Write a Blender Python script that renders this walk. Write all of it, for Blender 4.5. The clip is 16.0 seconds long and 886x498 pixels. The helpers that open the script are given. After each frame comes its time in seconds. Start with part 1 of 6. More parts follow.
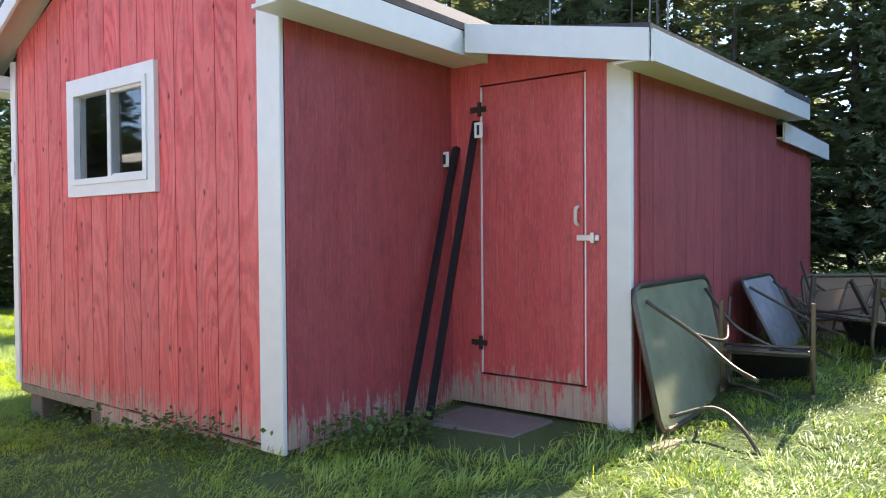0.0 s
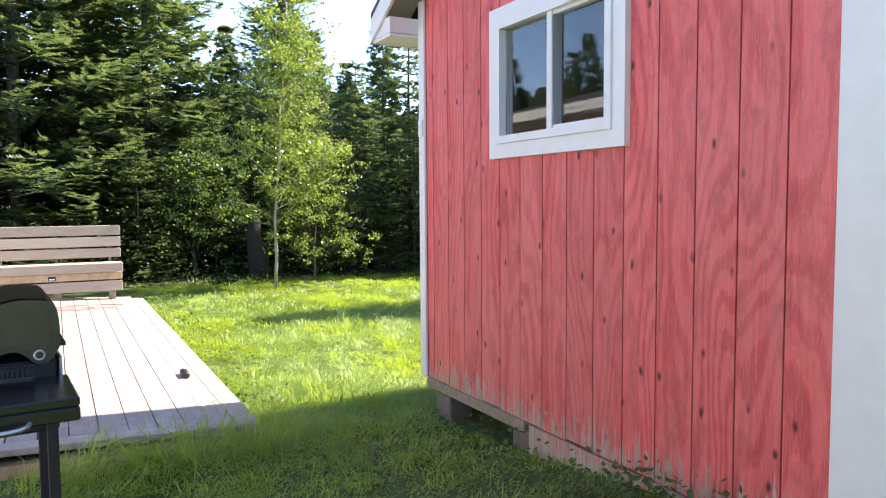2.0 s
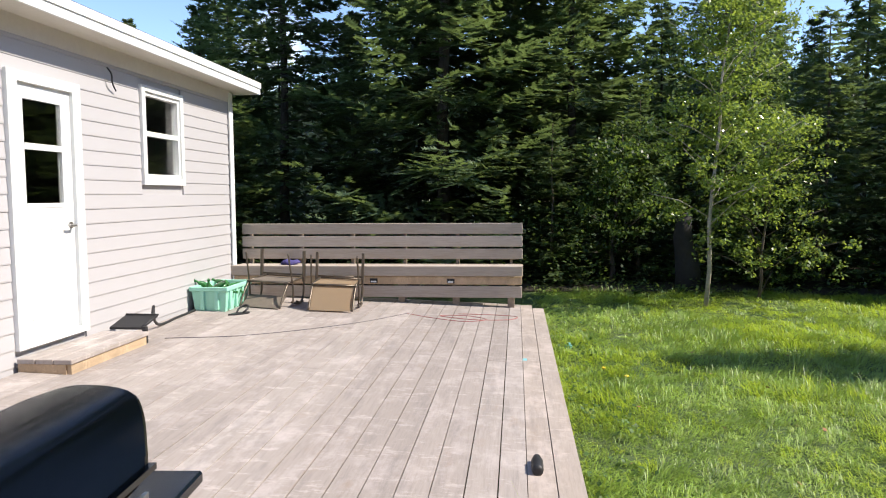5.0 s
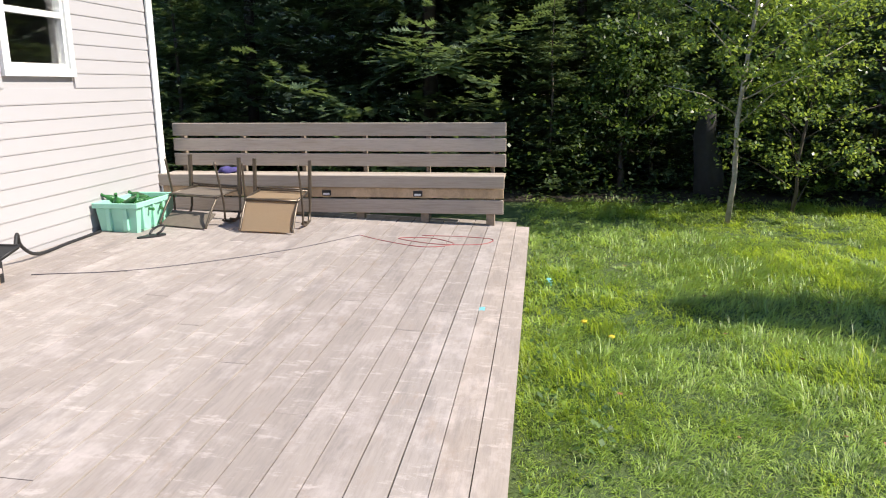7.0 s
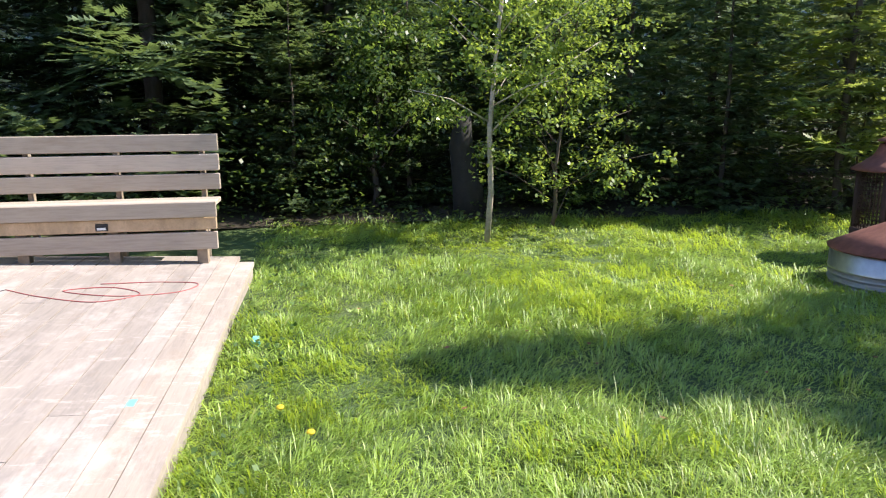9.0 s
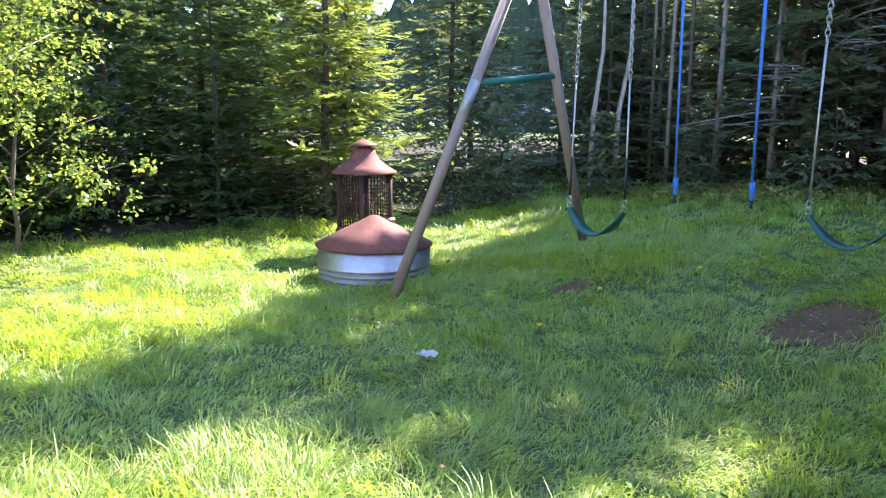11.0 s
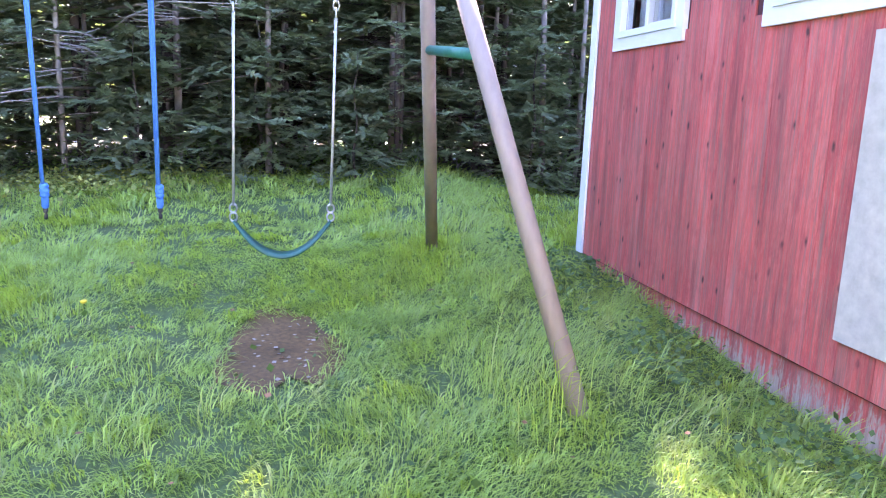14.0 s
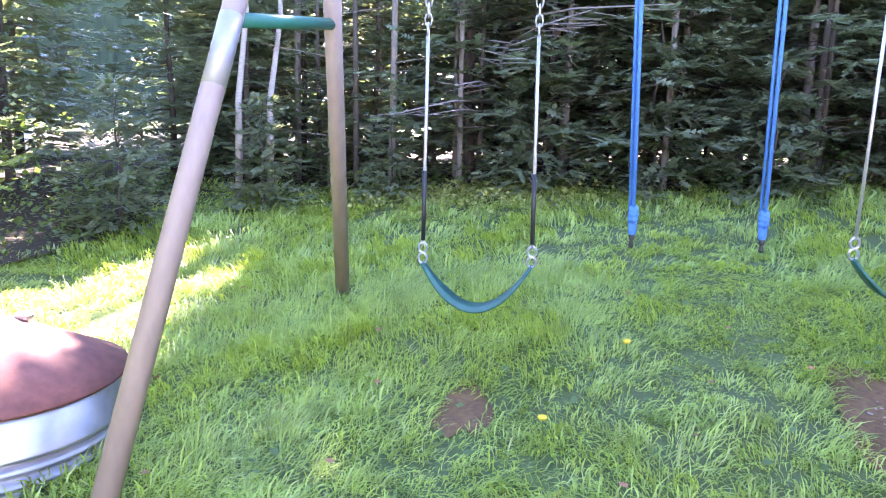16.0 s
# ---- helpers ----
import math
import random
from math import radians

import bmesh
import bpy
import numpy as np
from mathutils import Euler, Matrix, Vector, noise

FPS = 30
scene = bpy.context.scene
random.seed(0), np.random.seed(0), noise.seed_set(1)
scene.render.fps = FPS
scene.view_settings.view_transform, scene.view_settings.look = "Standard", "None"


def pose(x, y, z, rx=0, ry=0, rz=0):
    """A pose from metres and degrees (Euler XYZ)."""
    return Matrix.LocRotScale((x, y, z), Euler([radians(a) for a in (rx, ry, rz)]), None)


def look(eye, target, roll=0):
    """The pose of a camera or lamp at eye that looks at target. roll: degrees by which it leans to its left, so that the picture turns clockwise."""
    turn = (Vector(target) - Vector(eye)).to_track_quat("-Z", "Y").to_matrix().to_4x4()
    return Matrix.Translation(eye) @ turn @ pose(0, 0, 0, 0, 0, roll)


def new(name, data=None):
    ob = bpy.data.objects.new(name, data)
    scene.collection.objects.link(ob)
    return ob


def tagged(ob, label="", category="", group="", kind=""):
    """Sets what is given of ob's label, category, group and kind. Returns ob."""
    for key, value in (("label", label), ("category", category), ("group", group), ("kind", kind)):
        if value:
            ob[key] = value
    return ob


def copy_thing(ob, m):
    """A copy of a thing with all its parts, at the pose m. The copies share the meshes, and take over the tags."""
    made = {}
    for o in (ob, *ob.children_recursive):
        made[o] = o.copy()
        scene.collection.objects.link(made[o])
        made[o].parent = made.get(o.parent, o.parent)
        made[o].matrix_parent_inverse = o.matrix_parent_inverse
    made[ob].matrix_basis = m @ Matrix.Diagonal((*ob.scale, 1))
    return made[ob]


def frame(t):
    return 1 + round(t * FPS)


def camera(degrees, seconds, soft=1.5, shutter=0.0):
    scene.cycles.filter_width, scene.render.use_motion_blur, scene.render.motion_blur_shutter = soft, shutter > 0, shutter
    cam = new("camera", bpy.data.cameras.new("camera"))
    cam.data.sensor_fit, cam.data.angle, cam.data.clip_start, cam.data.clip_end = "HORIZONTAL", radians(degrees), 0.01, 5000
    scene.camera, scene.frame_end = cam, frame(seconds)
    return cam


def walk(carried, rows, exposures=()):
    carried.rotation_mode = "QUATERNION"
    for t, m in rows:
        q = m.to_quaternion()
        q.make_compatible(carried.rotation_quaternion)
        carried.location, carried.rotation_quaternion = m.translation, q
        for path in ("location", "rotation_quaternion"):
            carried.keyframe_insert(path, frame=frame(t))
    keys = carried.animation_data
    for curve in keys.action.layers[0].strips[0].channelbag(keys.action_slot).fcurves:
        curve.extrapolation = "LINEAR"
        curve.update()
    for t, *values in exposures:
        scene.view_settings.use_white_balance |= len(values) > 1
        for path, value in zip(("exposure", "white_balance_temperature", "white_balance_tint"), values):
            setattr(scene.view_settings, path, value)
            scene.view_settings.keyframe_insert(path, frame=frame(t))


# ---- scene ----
cam = camera(62.5, 16.0, 1.1)
PATH = [
    (0, (-2.778, -3.229, 1.269), (-1.182, -2.025, 1.227), -0.4),
    (0.5, (-2.652, -2.846, 1.308), (-1.167, -1.509, 1.234), -0.3),
    (1, (-2.57, -2.371, 1.334), (-1.225, -0.894, 1.226), -0.3),
    (1.5, (-2.466, -1.862, 1.311), (-1.305, -0.237, 1.191), -0.2),
    (2, (-2.382, -1.375, 1.312), (-1.446, 0.388, 1.182), -0.4),
    (2.5, (-2.225, -0.997, 1.335), (-1.564, 0.886, 1.211), -0.6),
    (3, (-2.054, -0.59, 1.373), (-1.633, 1.362, 1.253), -0.6),
    (3.5, (-1.957, -0.182, 1.383), (-1.711, 1.799, 1.263), -0.7),
    (4, (-1.823, 0.184, 1.365), (-1.741, 2.179, 1.248), -0.6),
    (4.5, (-1.715, 0.568, 1.377), (-1.784, 2.563, 1.254), -0.5),
    (5, (-1.602, 0.998, 1.361), (-1.802, 2.983, 1.214), -0.4),
    (5.2, (-1.538, 1.16, 1.342), (-1.783, 3.139, 1.179), -0.4),
    (7.3, (-1.094, 2.909, 1.402), (-1.35, 4.84, 0.951), -0.5),
    (7.5, (-1.044, 3.06, 1.406), (-1.258, 5.0, 0.966), -0.4),
    (8, (-0.933, 3.454, 1.393), (-0.999, 5.408, 0.972), -0.2),
    (8.2, (-0.89, 3.61, 1.379), (-0.876, 5.567, 0.964), -0.2),
    (10.4, (-0.04, 4.347, 1.143), (1.003, 6.015, 0.785), -0.1),
    (10.5, (-0.037, 4.357, 1.137), (1.079, 5.969, 0.787), -0.0),
    (10.7, (-0.03, 4.378, 1.124), (1.19, 5.907, 0.778), 0.1),
    (11, (-0.019, 4.409, 1.106), (1.376, 5.799, 0.757), 0.3),
    (11.5, (0.037, 4.521, 1.09), (1.669, 5.623, 0.744), 0.9),
    (11.9, (0.2, 4.613, 1.122), (1.948, 5.514, 0.758), 0.6),
    (12.5, (0.331, 4.896, 1.103), (2.217, 5.453, 0.738), 1.1),
    (13, (0.484, 5.151, 1.147), (2.432, 5.385, 0.76), 1.4),
    (13.4, (0.683, 5.348, 1.124), (2.647, 5.344, 0.749), 1.7),
    (14, (0.963, 5.714, 1.135), (2.888, 5.321, 0.762), 2.2),
    (14.5, (1.21, 6.032, 1.115), (3.109, 5.529, 0.739), 2.5),
    (14.9, (1.405, 6.262, 1.116), (3.336, 5.902, 0.738), 2.5),
    (15.3, (1.526, 6.565, 1.089), (3.488, 6.484, 0.713), 1.9),
    (15.7, (1.599, 7.059, 1.076), (3.563, 7.179, 0.718), 1.8),
    (16, (1.74, 7.261, 1.062), (3.683, 7.57, 0.7), 1.5),
]
walk(cam, [(t, look(eye, target, roll)) for t, eye, target, roll in PATH],
     [(0, 2.15, 7300, 14), (0.6, 2.4, 7300, 14), (1.5, 2.25, 7200, 14), (2.5, 2.05, 7100, 14), (3.5, 1.5, 7000, 14), (5, 1.1, 6700, 11), (8, 1.25, 6700, 11), (10.4, 2.55, 6500, 16), (11.4, 3.2, 6500, 22), (12.4, 3.9, 6600, 29), (14, 4.35, 6700, 34), (16, 4.4, 6700, 38)])

# ---- light ----
SUN = Vector((1.05, -0.045, 1.0)).normalized()
world = bpy.data.worlds.new("sky")
scene.world = world
world.use_nodes = True
wn, wl = world.node_tree.nodes, world.node_tree.links
sky = wn.new("ShaderNodeTexSky")
sky.sky_type = "NISHITA"
sky.sun_disc = False
sky.sun_elevation = math.asin(SUN.z)
sky.sun_rotation = math.atan2(SUN.x, SUN.y)
sky.air_density, sky.dust_density, sky.ozone_density = 0.62, 0.02, 2.0
wtc = wn.new("ShaderNodeTexCoord")
wnoise = wn.new("ShaderNodeTexNoise")
wnoise.inputs["Scale"].default_value, wnoise.inputs["Detail"].default_value = 2.6, 8.0
wramp = wn.new("ShaderNodeValToRGB")
wramp.color_ramp.elements[0].position, wramp.color_ramp.elements[1].position = 0.64, 0.82
wmix = wn.new("ShaderNodeMix")
wmix.data_type = "RGBA"
wmix.inputs["B"].default_value = (9.0, 9.2, 9.6, 1)
wl.new(wtc.outputs["Generated"], wnoise.inputs["Vector"])
wl.new(wnoise.outputs["Fac"], wramp.inputs["Fac"])
wl.new(wramp.outputs["Color"], wmix.inputs["Factor"])
wl.new(sky.outputs["Color"], wmix.inputs["A"])
wl.new(wmix.outputs["Result"], wn["Background"].inputs["Color"])
wn["Background"].inputs["Strength"].default_value = 0.15

sun = new("sun", bpy.data.lights.new("sun", "SUN"))
sun.data.energy, sun.data.angle, sun.data.color = 3.5, radians(0.53), (1.0, 0.94, 0.84)
sun.matrix_world = look(SUN * 60, (0, 0, 0))


# ---- materials ----
class Tree:
    """A node material in the making."""

    def __init__(self, name, rough=0.6, metal=0.0):
        self.m = bpy.data.materials.new(name)
        self.m.use_nodes = True
        self.n, self.l = self.m.node_tree.nodes, self.m.node_tree.links
        self.b = self.n["Principled BSDF"]
        self.b.inputs["Roughness"].default_value, self.b.inputs["Metallic"].default_value = rough, metal

    def coords(self, scale=(1, 1, 1), source="Object"):
        tc, mp = self.n.new("ShaderNodeTexCoord"), self.n.new("ShaderNodeMapping")
        mp.inputs["Scale"].default_value = scale
        self.l.new(tc.outputs[source], mp.inputs["Vector"])
        return mp.outputs["Vector"]

    def place(self, scale=(1, 1, 1)):
        g, mp = self.n.new("ShaderNodeNewGeometry"), self.n.new("ShaderNodeMapping")
        mp.inputs["Scale"].default_value = scale
        self.l.new(g.outputs["Position"], mp.inputs["Vector"])
        return mp.outputs["Vector"]

    def noise(self, scale, detail=5, vector=None, rough=0.6):
        t = self.n.new("ShaderNodeTexNoise")
        t.inputs["Scale"].default_value, t.inputs["Detail"].default_value, t.inputs["Roughness"].default_value = scale, detail, rough
        self.l.new(vector or self.coords(), t.inputs["Vector"])
        return t.outputs["Fac"]

    def ramp(self, fac, stops):
        r = self.n.new("ShaderNodeValToRGB")
        el = r.color_ramp.elements
        while len(el) < len(stops):
            el.new(0.5)
        for e, (p, c) in zip(el, stops):
            e.position, e.color = p, (*c, 1) if len(c) == 3 else c
        self.l.new(fac, r.inputs["Fac"])
        return r.outputs["Color"]

    def mix(self, fac, a, b, mode="MIX"):
        x = self.n.new("ShaderNodeMix")
        x.data_type, x.blend_type = "RGBA", mode
        for key, v in (("Factor", fac), ("A", a), ("B", b)):
            if isinstance(v, (int, float)):
                x.inputs[key].default_value = v
            elif isinstance(v, tuple):
                x.inputs[key].default_value = (*v, 1)
            else:
                self.l.new(v, x.inputs[key])
        return x.outputs["Result"]

    def maths(self, op, a, b):
        x = self.n.new("ShaderNodeMath")
        x.operation = op
        for k, v in enumerate((a, b)):
            if isinstance(v, (int, float)):
                x.inputs[k].default_value = v
            else:
                self.l.new(v, x.inputs[k])
        return x.outputs[0]

    def height(self):
        g, s = self.n.new("ShaderNodeNewGeometry"), self.n.new("ShaderNodeSeparateXYZ")
        self.l.new(g.outputs["Position"], s.inputs[0])
        return s.outputs["Z"]

    def random(self, island=False):
        if island:
            return self.n.new("ShaderNodeNewGeometry").outputs["Random Per Island"]
        return self.n.new("ShaderNodeObjectInfo").outputs["Random"]

    def colour(self, c):
        if isinstance(c, tuple):
            self.b.inputs["Base Color"].default_value = (*c, 1)
        else:
            self.l.new(c, self.b.inputs["Base Color"])
        return self

    def bump(self, fac, strength=0.3, distance=0.01):
        b = self.n.new("ShaderNodeBump")
        b.inputs["Strength"].default_value, b.inputs["Distance"].default_value = strength, distance
        self.l.new(fac, b.inputs["Height"])
        self.l.new(b.outputs["Normal"], self.b.inputs["Normal"])
        return self

    def translucent(self, c, share):
        t, x = self.n.new("ShaderNodeBsdfTranslucent"), self.n.new("ShaderNodeMixShader")
        if isinstance(c, tuple):
            t.inputs["Color"].default_value = (*c, 1)
        else:
            self.l.new(c, t.inputs["Color"])
        x.inputs[0].default_value = share
        self.l.new(self.b.outputs[0], x.inputs[1])
        self.l.new(t.outputs[0], x.inputs[2])
        self.l.new(x.outputs[0], self.n["Material Output"].inputs["Surface"])
        return self


def shades(c, k):
    return tuple(min(1.0, v * k) for v in c)


def simple(name, c, rough=0.6, metal=0.0, grain=30, vary=0.18, bump=0.15, stretch=(1, 1, 1)):
    """A plain surface with fine grain, broad stains and a fine relief."""
    t = Tree(name, rough, metal)
    v = t.coords(stretch)
    fine, broad = t.noise(grain, 6, v), t.noise(grain / 12, 4, v)
    col = t.ramp(fine, [(0.25, shades(c, 1 - vary)), (0.75, shades(c, 1 + vary))])
    col = t.mix(t.ramp(broad, [(0.35, (0, 0, 0)), (0.75, (0.5, 0.5, 0.5))]), col, shades(c, 1 - 1.6 * vary))
    t.colour(col)
    if bump:
        t.bump(fine, bump, 0.004)
    return t.m


def painted_boards(name, red, wear_top, wear_low, streak=0.45, rings=0.5, grey=0.0):
    """Red paint on rough plywood: streaks along the grain, knots, bare wood where the paint peels low down."""
    t = Tree(name, 0.6)
    rnd = t.random()
    shift = t.n.new("ShaderNodeCombineXYZ")
    for k in range(3):
        t.l.new(t.maths("MULTIPLY", rnd, 17.0 + 5 * k), shift.inputs[k])

    def moved(scale):
        add = t.n.new("ShaderNodeVectorMath")
        t.l.new(t.coords(scale), add.inputs[0])
        t.l.new(shift.outputs[0], add.inputs[1])
        return add.outputs[0]

    grain = t.noise(4.0, 8, moved((16, 16, 0.75)), 0.72)
    fine = t.noise(6.0, 5, moved((60, 60, 3.0)), 0.7)
    growth = t.noise(0.9, 3, moved((2.4, 2.4, 0.50)), 0.35)
    rising = t.maths("SINE", t.maths("MULTIPLY", growth, 130.0), 0.0)
    blotch = t.noise(1.6, 6, moved((2.6, 2.6, 0.5)), 0.7)
    pale = (min(0.75, red[0] * 1.45), red[1] * 3.3, red[2] * 3.1)
    base = t.ramp(grain, [(0.30, shades(red, 0.55)), (0.47, red), (0.60, shades(red, 1.12)), (0.74, pale)])
    base = t.mix(t.ramp(rising, [(0.15, (0, 0, 0)), (0.9, (rings * 0.85, rings * 0.85, rings * 0.85))]), base, shades(red, 0.62))
    if rings:
        base = t.mix(t.ramp(rising, [(0.0, (rings * 0.35, rings * 0.35, rings * 0.35)), (0.12, (0, 0, 0))]), base, pale)
    base = t.mix(t.ramp(fine, [(0.48, (0, 0, 0)), (0.72, (0.7, 0.7, 0.7))]), base, pale)
    base = t.mix(t.ramp(blotch, [(0.40, (0, 0, 0)), (0.78, (streak, streak, streak))]), base, pale)
    if grey:
        old = t.noise(3.0, 8, moved((16, 16, 0.55)), 0.8)
        base = t.mix(t.ramp(old, [(0.47, (0, 0, 0)), (0.62, (grey, grey, grey))]), base, (0.24, 0.155, 0.125))
        wide = t.noise(2.0, 8, moved((5, 5, 0.34)), 0.75)
        base = t.mix(t.ramp(wide, [(0.48, (0, 0, 0)), (0.66, (0.7, 0.7, 0.7))]), base, (0.20, 0.045, 0.042))
        base = t.mix(t.ramp(wide, [(0.32, (0.55, 0.55, 0.55)), (0.46, (0, 0, 0))]), base, (0.66, 0.22, 0.20))
    mott = t.noise(5.0, 7, moved((1.5, 1.5, 0.9)), 0.75)
    base = t.mix(t.ramp(mott, [(0.50, (0, 0, 0)), (0.70, (0.5, 0.5, 0.5))]), base, shades((red[0] * 0.9, red[1] * 1.25, red[2] * 1.35), 0.52))
    tone = t.ramp(rnd, [(0.0, (0.90, 0.90, 0.90)), (1.0, (1.08, 1.08, 1.08))])
    base = t.mix(1.0, base, tone, "MULTIPLY")
    # knots
    vor = t.n.new("ShaderNodeTexVoronoi")
    vor.voronoi_dimensions = "2D"
    vor.inputs["Scale"].default_value = 1.0
    spot, flat = t.n.new("ShaderNodeSeparateXYZ"), t.n.new("ShaderNodeCombineXYZ")
    t.l.new(t.place((4.6, 4.6, 2.3)), spot.inputs[0])
    t.l.new(t.maths("ADD", spot.outputs["X"], spot.outputs["Y"]), flat.inputs["X"])
    t.l.new(spot.outputs["Z"], flat.inputs["Y"])
    t.l.new(flat.outputs[0], vor.inputs["Vector"])
    away = t.maths("ADD", vor.outputs["Distance"], t.maths("MULTIPLY", t.maths("SUBTRACT", t.noise(30.0, 3, t.place((1, 1, 0.6))), 0.45), 0.10))
    knot = t.ramp(away, [(0.025, (0.95, 0.95, 0.95)), (0.075, (0, 0, 0))])
    some = t.ramp(t.noise(1.3, 3, t.place((1, 1, 1))), [(0.40, (0, 0, 0)), (0.48, (1, 1, 1))])
    if rings:
        base = t.mix(t.mix(1.0, knot, some, "MULTIPLY"), base, (0.055, 0.018, 0.018))
    # peeling near the foot of the boards
    z = t.height()
    high = t.n.new("ShaderNodeMapRange")
    high.inputs["From Min"].default_value, high.inputs["From Max"].default_value = wear_top, wear_low
    t.l.new(z, high.inputs["Value"])
    peel = t.noise(3.0, 8, t.coords((9, 9, 0.7)), 0.7)
    mask = t.maths("MULTIPLY", high.outputs[0], t.maths("MULTIPLY", t.maths("MULTIPLY", peel, peel), 3.0))
    mask = t.maths("ADD", mask, t.maths("MULTIPLY", t.maths("SUBTRACT", t.noise(9.0, 8, t.coords((5, 5, 2.2)), 0.75), 0.5), 0.9))
    mask = t.ramp(mask, [(0.40, (0, 0, 0)), (0.58, (1, 1, 1))])
    wood = t.ramp(grain, [(0.3, (0.30, 0.21, 0.16)), (0.7, (0.55, 0.44, 0.36))])
    t.colour(t.mix(mask, base, wood))
    t.bump(grain, 0.45, 0.004)
    return t.m


RED = (0.68, 0.074, 0.074)
M = {}
M["red"] = painted_boards("red_painted_plywood", RED, 0.42, -0.10, 0.62, 0.6)
M["red_north"] = painted_boards("weathered_red_plywood", (0.58, 0.075, 0.066), 0.22, -0.30, 0.45, 0.12, 0.85)
# shaded copy of the red paint, darker for the recess and lean-to walls
M["red_shaded"] = painted_boards("red_paint_shade_darkened", (0.36, 0.050, 0.056), 0.50, -0.05, 0.25, 0.0)
M["red_smooth"] = painted_boards("red_paint_on_smooth_plywood", (0.56, 0.068, 0.072), 0.55, 0.05, 0.35, 0.0)
M["white"] = simple("white_trim_paint", (0.74, 0.75, 0.74), 0.45, 0, 9, 0.05, 0.08)
M["vinyl"] = simple("white_vinyl_siding", (0.46, 0.445, 0.455), 0.42, 0, 40, 0.03, 0.06, (1, 1, 8))
M["backing"] = simple("dark_joint_wood", (0.10, 0.03, 0.03), 0.9)
M["framing"] = simple("weathered_framing", (0.30, 0.24, 0.18), 0.85, 0, 25, 0.3, 0.4)
M["shingle"] = simple("dark_asphalt_shingle", (0.07, 0.07, 0.075), 0.9, 0, 120, 0.5, 0.6)
M["soffit"] = simple("cream_soffit", (0.66, 0.62, 0.55), 0.6, 0, 20, 0.05, 0.05)
M["black"] = simple("black_enamel", (0.012, 0.012, 0.013), 0.22, 0, 60, 0.2, 0.03)
M["black_matt"] = simple("black_plastic", (0.02, 0.02, 0.022), 0.55, 0, 60, 0.2, 0.1)
M["olive"] = simple("sooty_olive_cast_metal", (0.085, 0.075, 0.045), 0.38, 0.3, 14, 0.2, 0.06)
M["steel"] = simple("galvanised_steel", (0.52, 0.53, 0.54), 0.38, 0.85, 16, 0.16, 0.05)
M["zinc"] = simple("dull_corrugated_zinc", (0.42, 0.43, 0.44), 0.5, 0.55, 9, 0.25, 0.1)
M["rust"] = simple("rusty_sheet_metal", (0.20, 0.075, 0.055), 0.75, 0.1, 14, 0.35, 0.3)
M["rust_dark"] = simple("dark_rusted_mesh", (0.055, 0.03, 0.025), 0.8, 0.1, 30, 0.4, 0.3)
M["rail"] = simple("dark_blue_grey_metal", (0.022, 0.03, 0.038), 0.4, 0.4, 30, 0.25, 0.1)
M["chair"] = simple("bronze_tube", (0.13, 0.105, 0.08), 0.36, 0.6, 40, 0.2, 0.05)
t = Tree("tan_woven_sling_cloth", 0.8)
weave = t.noise(160, 4)
t.colour(t.ramp(weave, [(0.3, (0.33, 0.24, 0.15)), (0.7, (0.50, 0.38, 0.25))])).bump(weave, 0.4, 0.003).translucent((0.60, 0.42, 0.22), 0.42)
M["sling"] = t.m
M["sling_grey"] = simple("faded_grey_brown_sling", (0.17, 0.14, 0.11), 0.8, 0, 160, 0.25, 0.4)
M["mint"] = simple("mint_plastic", (0.33, 0.68, 0.52), 0.4, 0, 14, 0.06, 0.05)
M["bottle"] = simple("green_bottle_glass", (0.045, 0.17, 0.05), 0.12, 0, 14, 0.3, 0.0)
M["timber"] = simple("brown_coated_post", (0.30, 0.235, 0.19), 0.6, 0, 20, 0.16, 0.2, (1, 1, 0.2))
M["teal"] = simple("green_plastic", (0.015, 0.17, 0.12), 0.45, 0, 20, 0.12, 0.06)
M["belt"] = simple("green_rubber_belt", (0.010, 0.105, 0.075), 0.42, 0, 20, 0.2, 0.08)
M["blue"] = simple("blue_rope", (0.04, 0.19, 0.55), 0.7, 0, 160, 0.25, 0.5)
M["chain"] = simple("chain_sleeve", (0.50, 0.50, 0.48), 0.4, 0.6, 90, 0.2, 0.2)
M["concrete"] = simple("stained_concrete", (0.20, 0.17, 0.15), 0.9, 0, 40, 0.2, 0.4)
M["osb"] = simple("faded_strand_board", (0.54, 0.48, 0.40), 0.8, 0, 16, 0.22, 0.3, (1, 1, 1))
M["curtain"] = simple("pale_curtain", (0.55, 0.53, 0.52), 0.9, 0, 30, 0.1, 0.1)
M["purple"] = simple("purple_cloth", (0.07, 0.06, 0.20), 0.9, 0, 60, 0.3, 0.3)
M["paper"] = simple("white_paper", (0.78, 0.80, 0.80), 0.8, 0, 30, 0.06, 0.1)
M["cyan"] = simple("pale_blue_plastic", (0.20, 0.55, 0.60), 0.5, 0, 30, 0.1, 0.1)
M["cord"] = simple("red_cord", (0.38, 0.10, 0.10), 0.6)
M["cable"] = simple("grey_cable", (0.10, 0.09, 0.10), 0.6)
M["tabletop"] = simple("dusty_green_glass", (0.29, 0.30, 0.20), 0.22, 0, 5, 0.2, 0.0)
# near-black that puts shade into rooms, underfloor and holes; also the stump's own colour
M["dark"] = simple("near_black_shade_and_stump", (0.03, 0.028, 0.026), 0.9, 0, 12, 0.3, 0.2)
M["bark"] = simple("grey_brown_bark", (0.12, 0.095, 0.075), 0.95, 0, 14, 0.4, 0.8, (1, 1, 0.3))
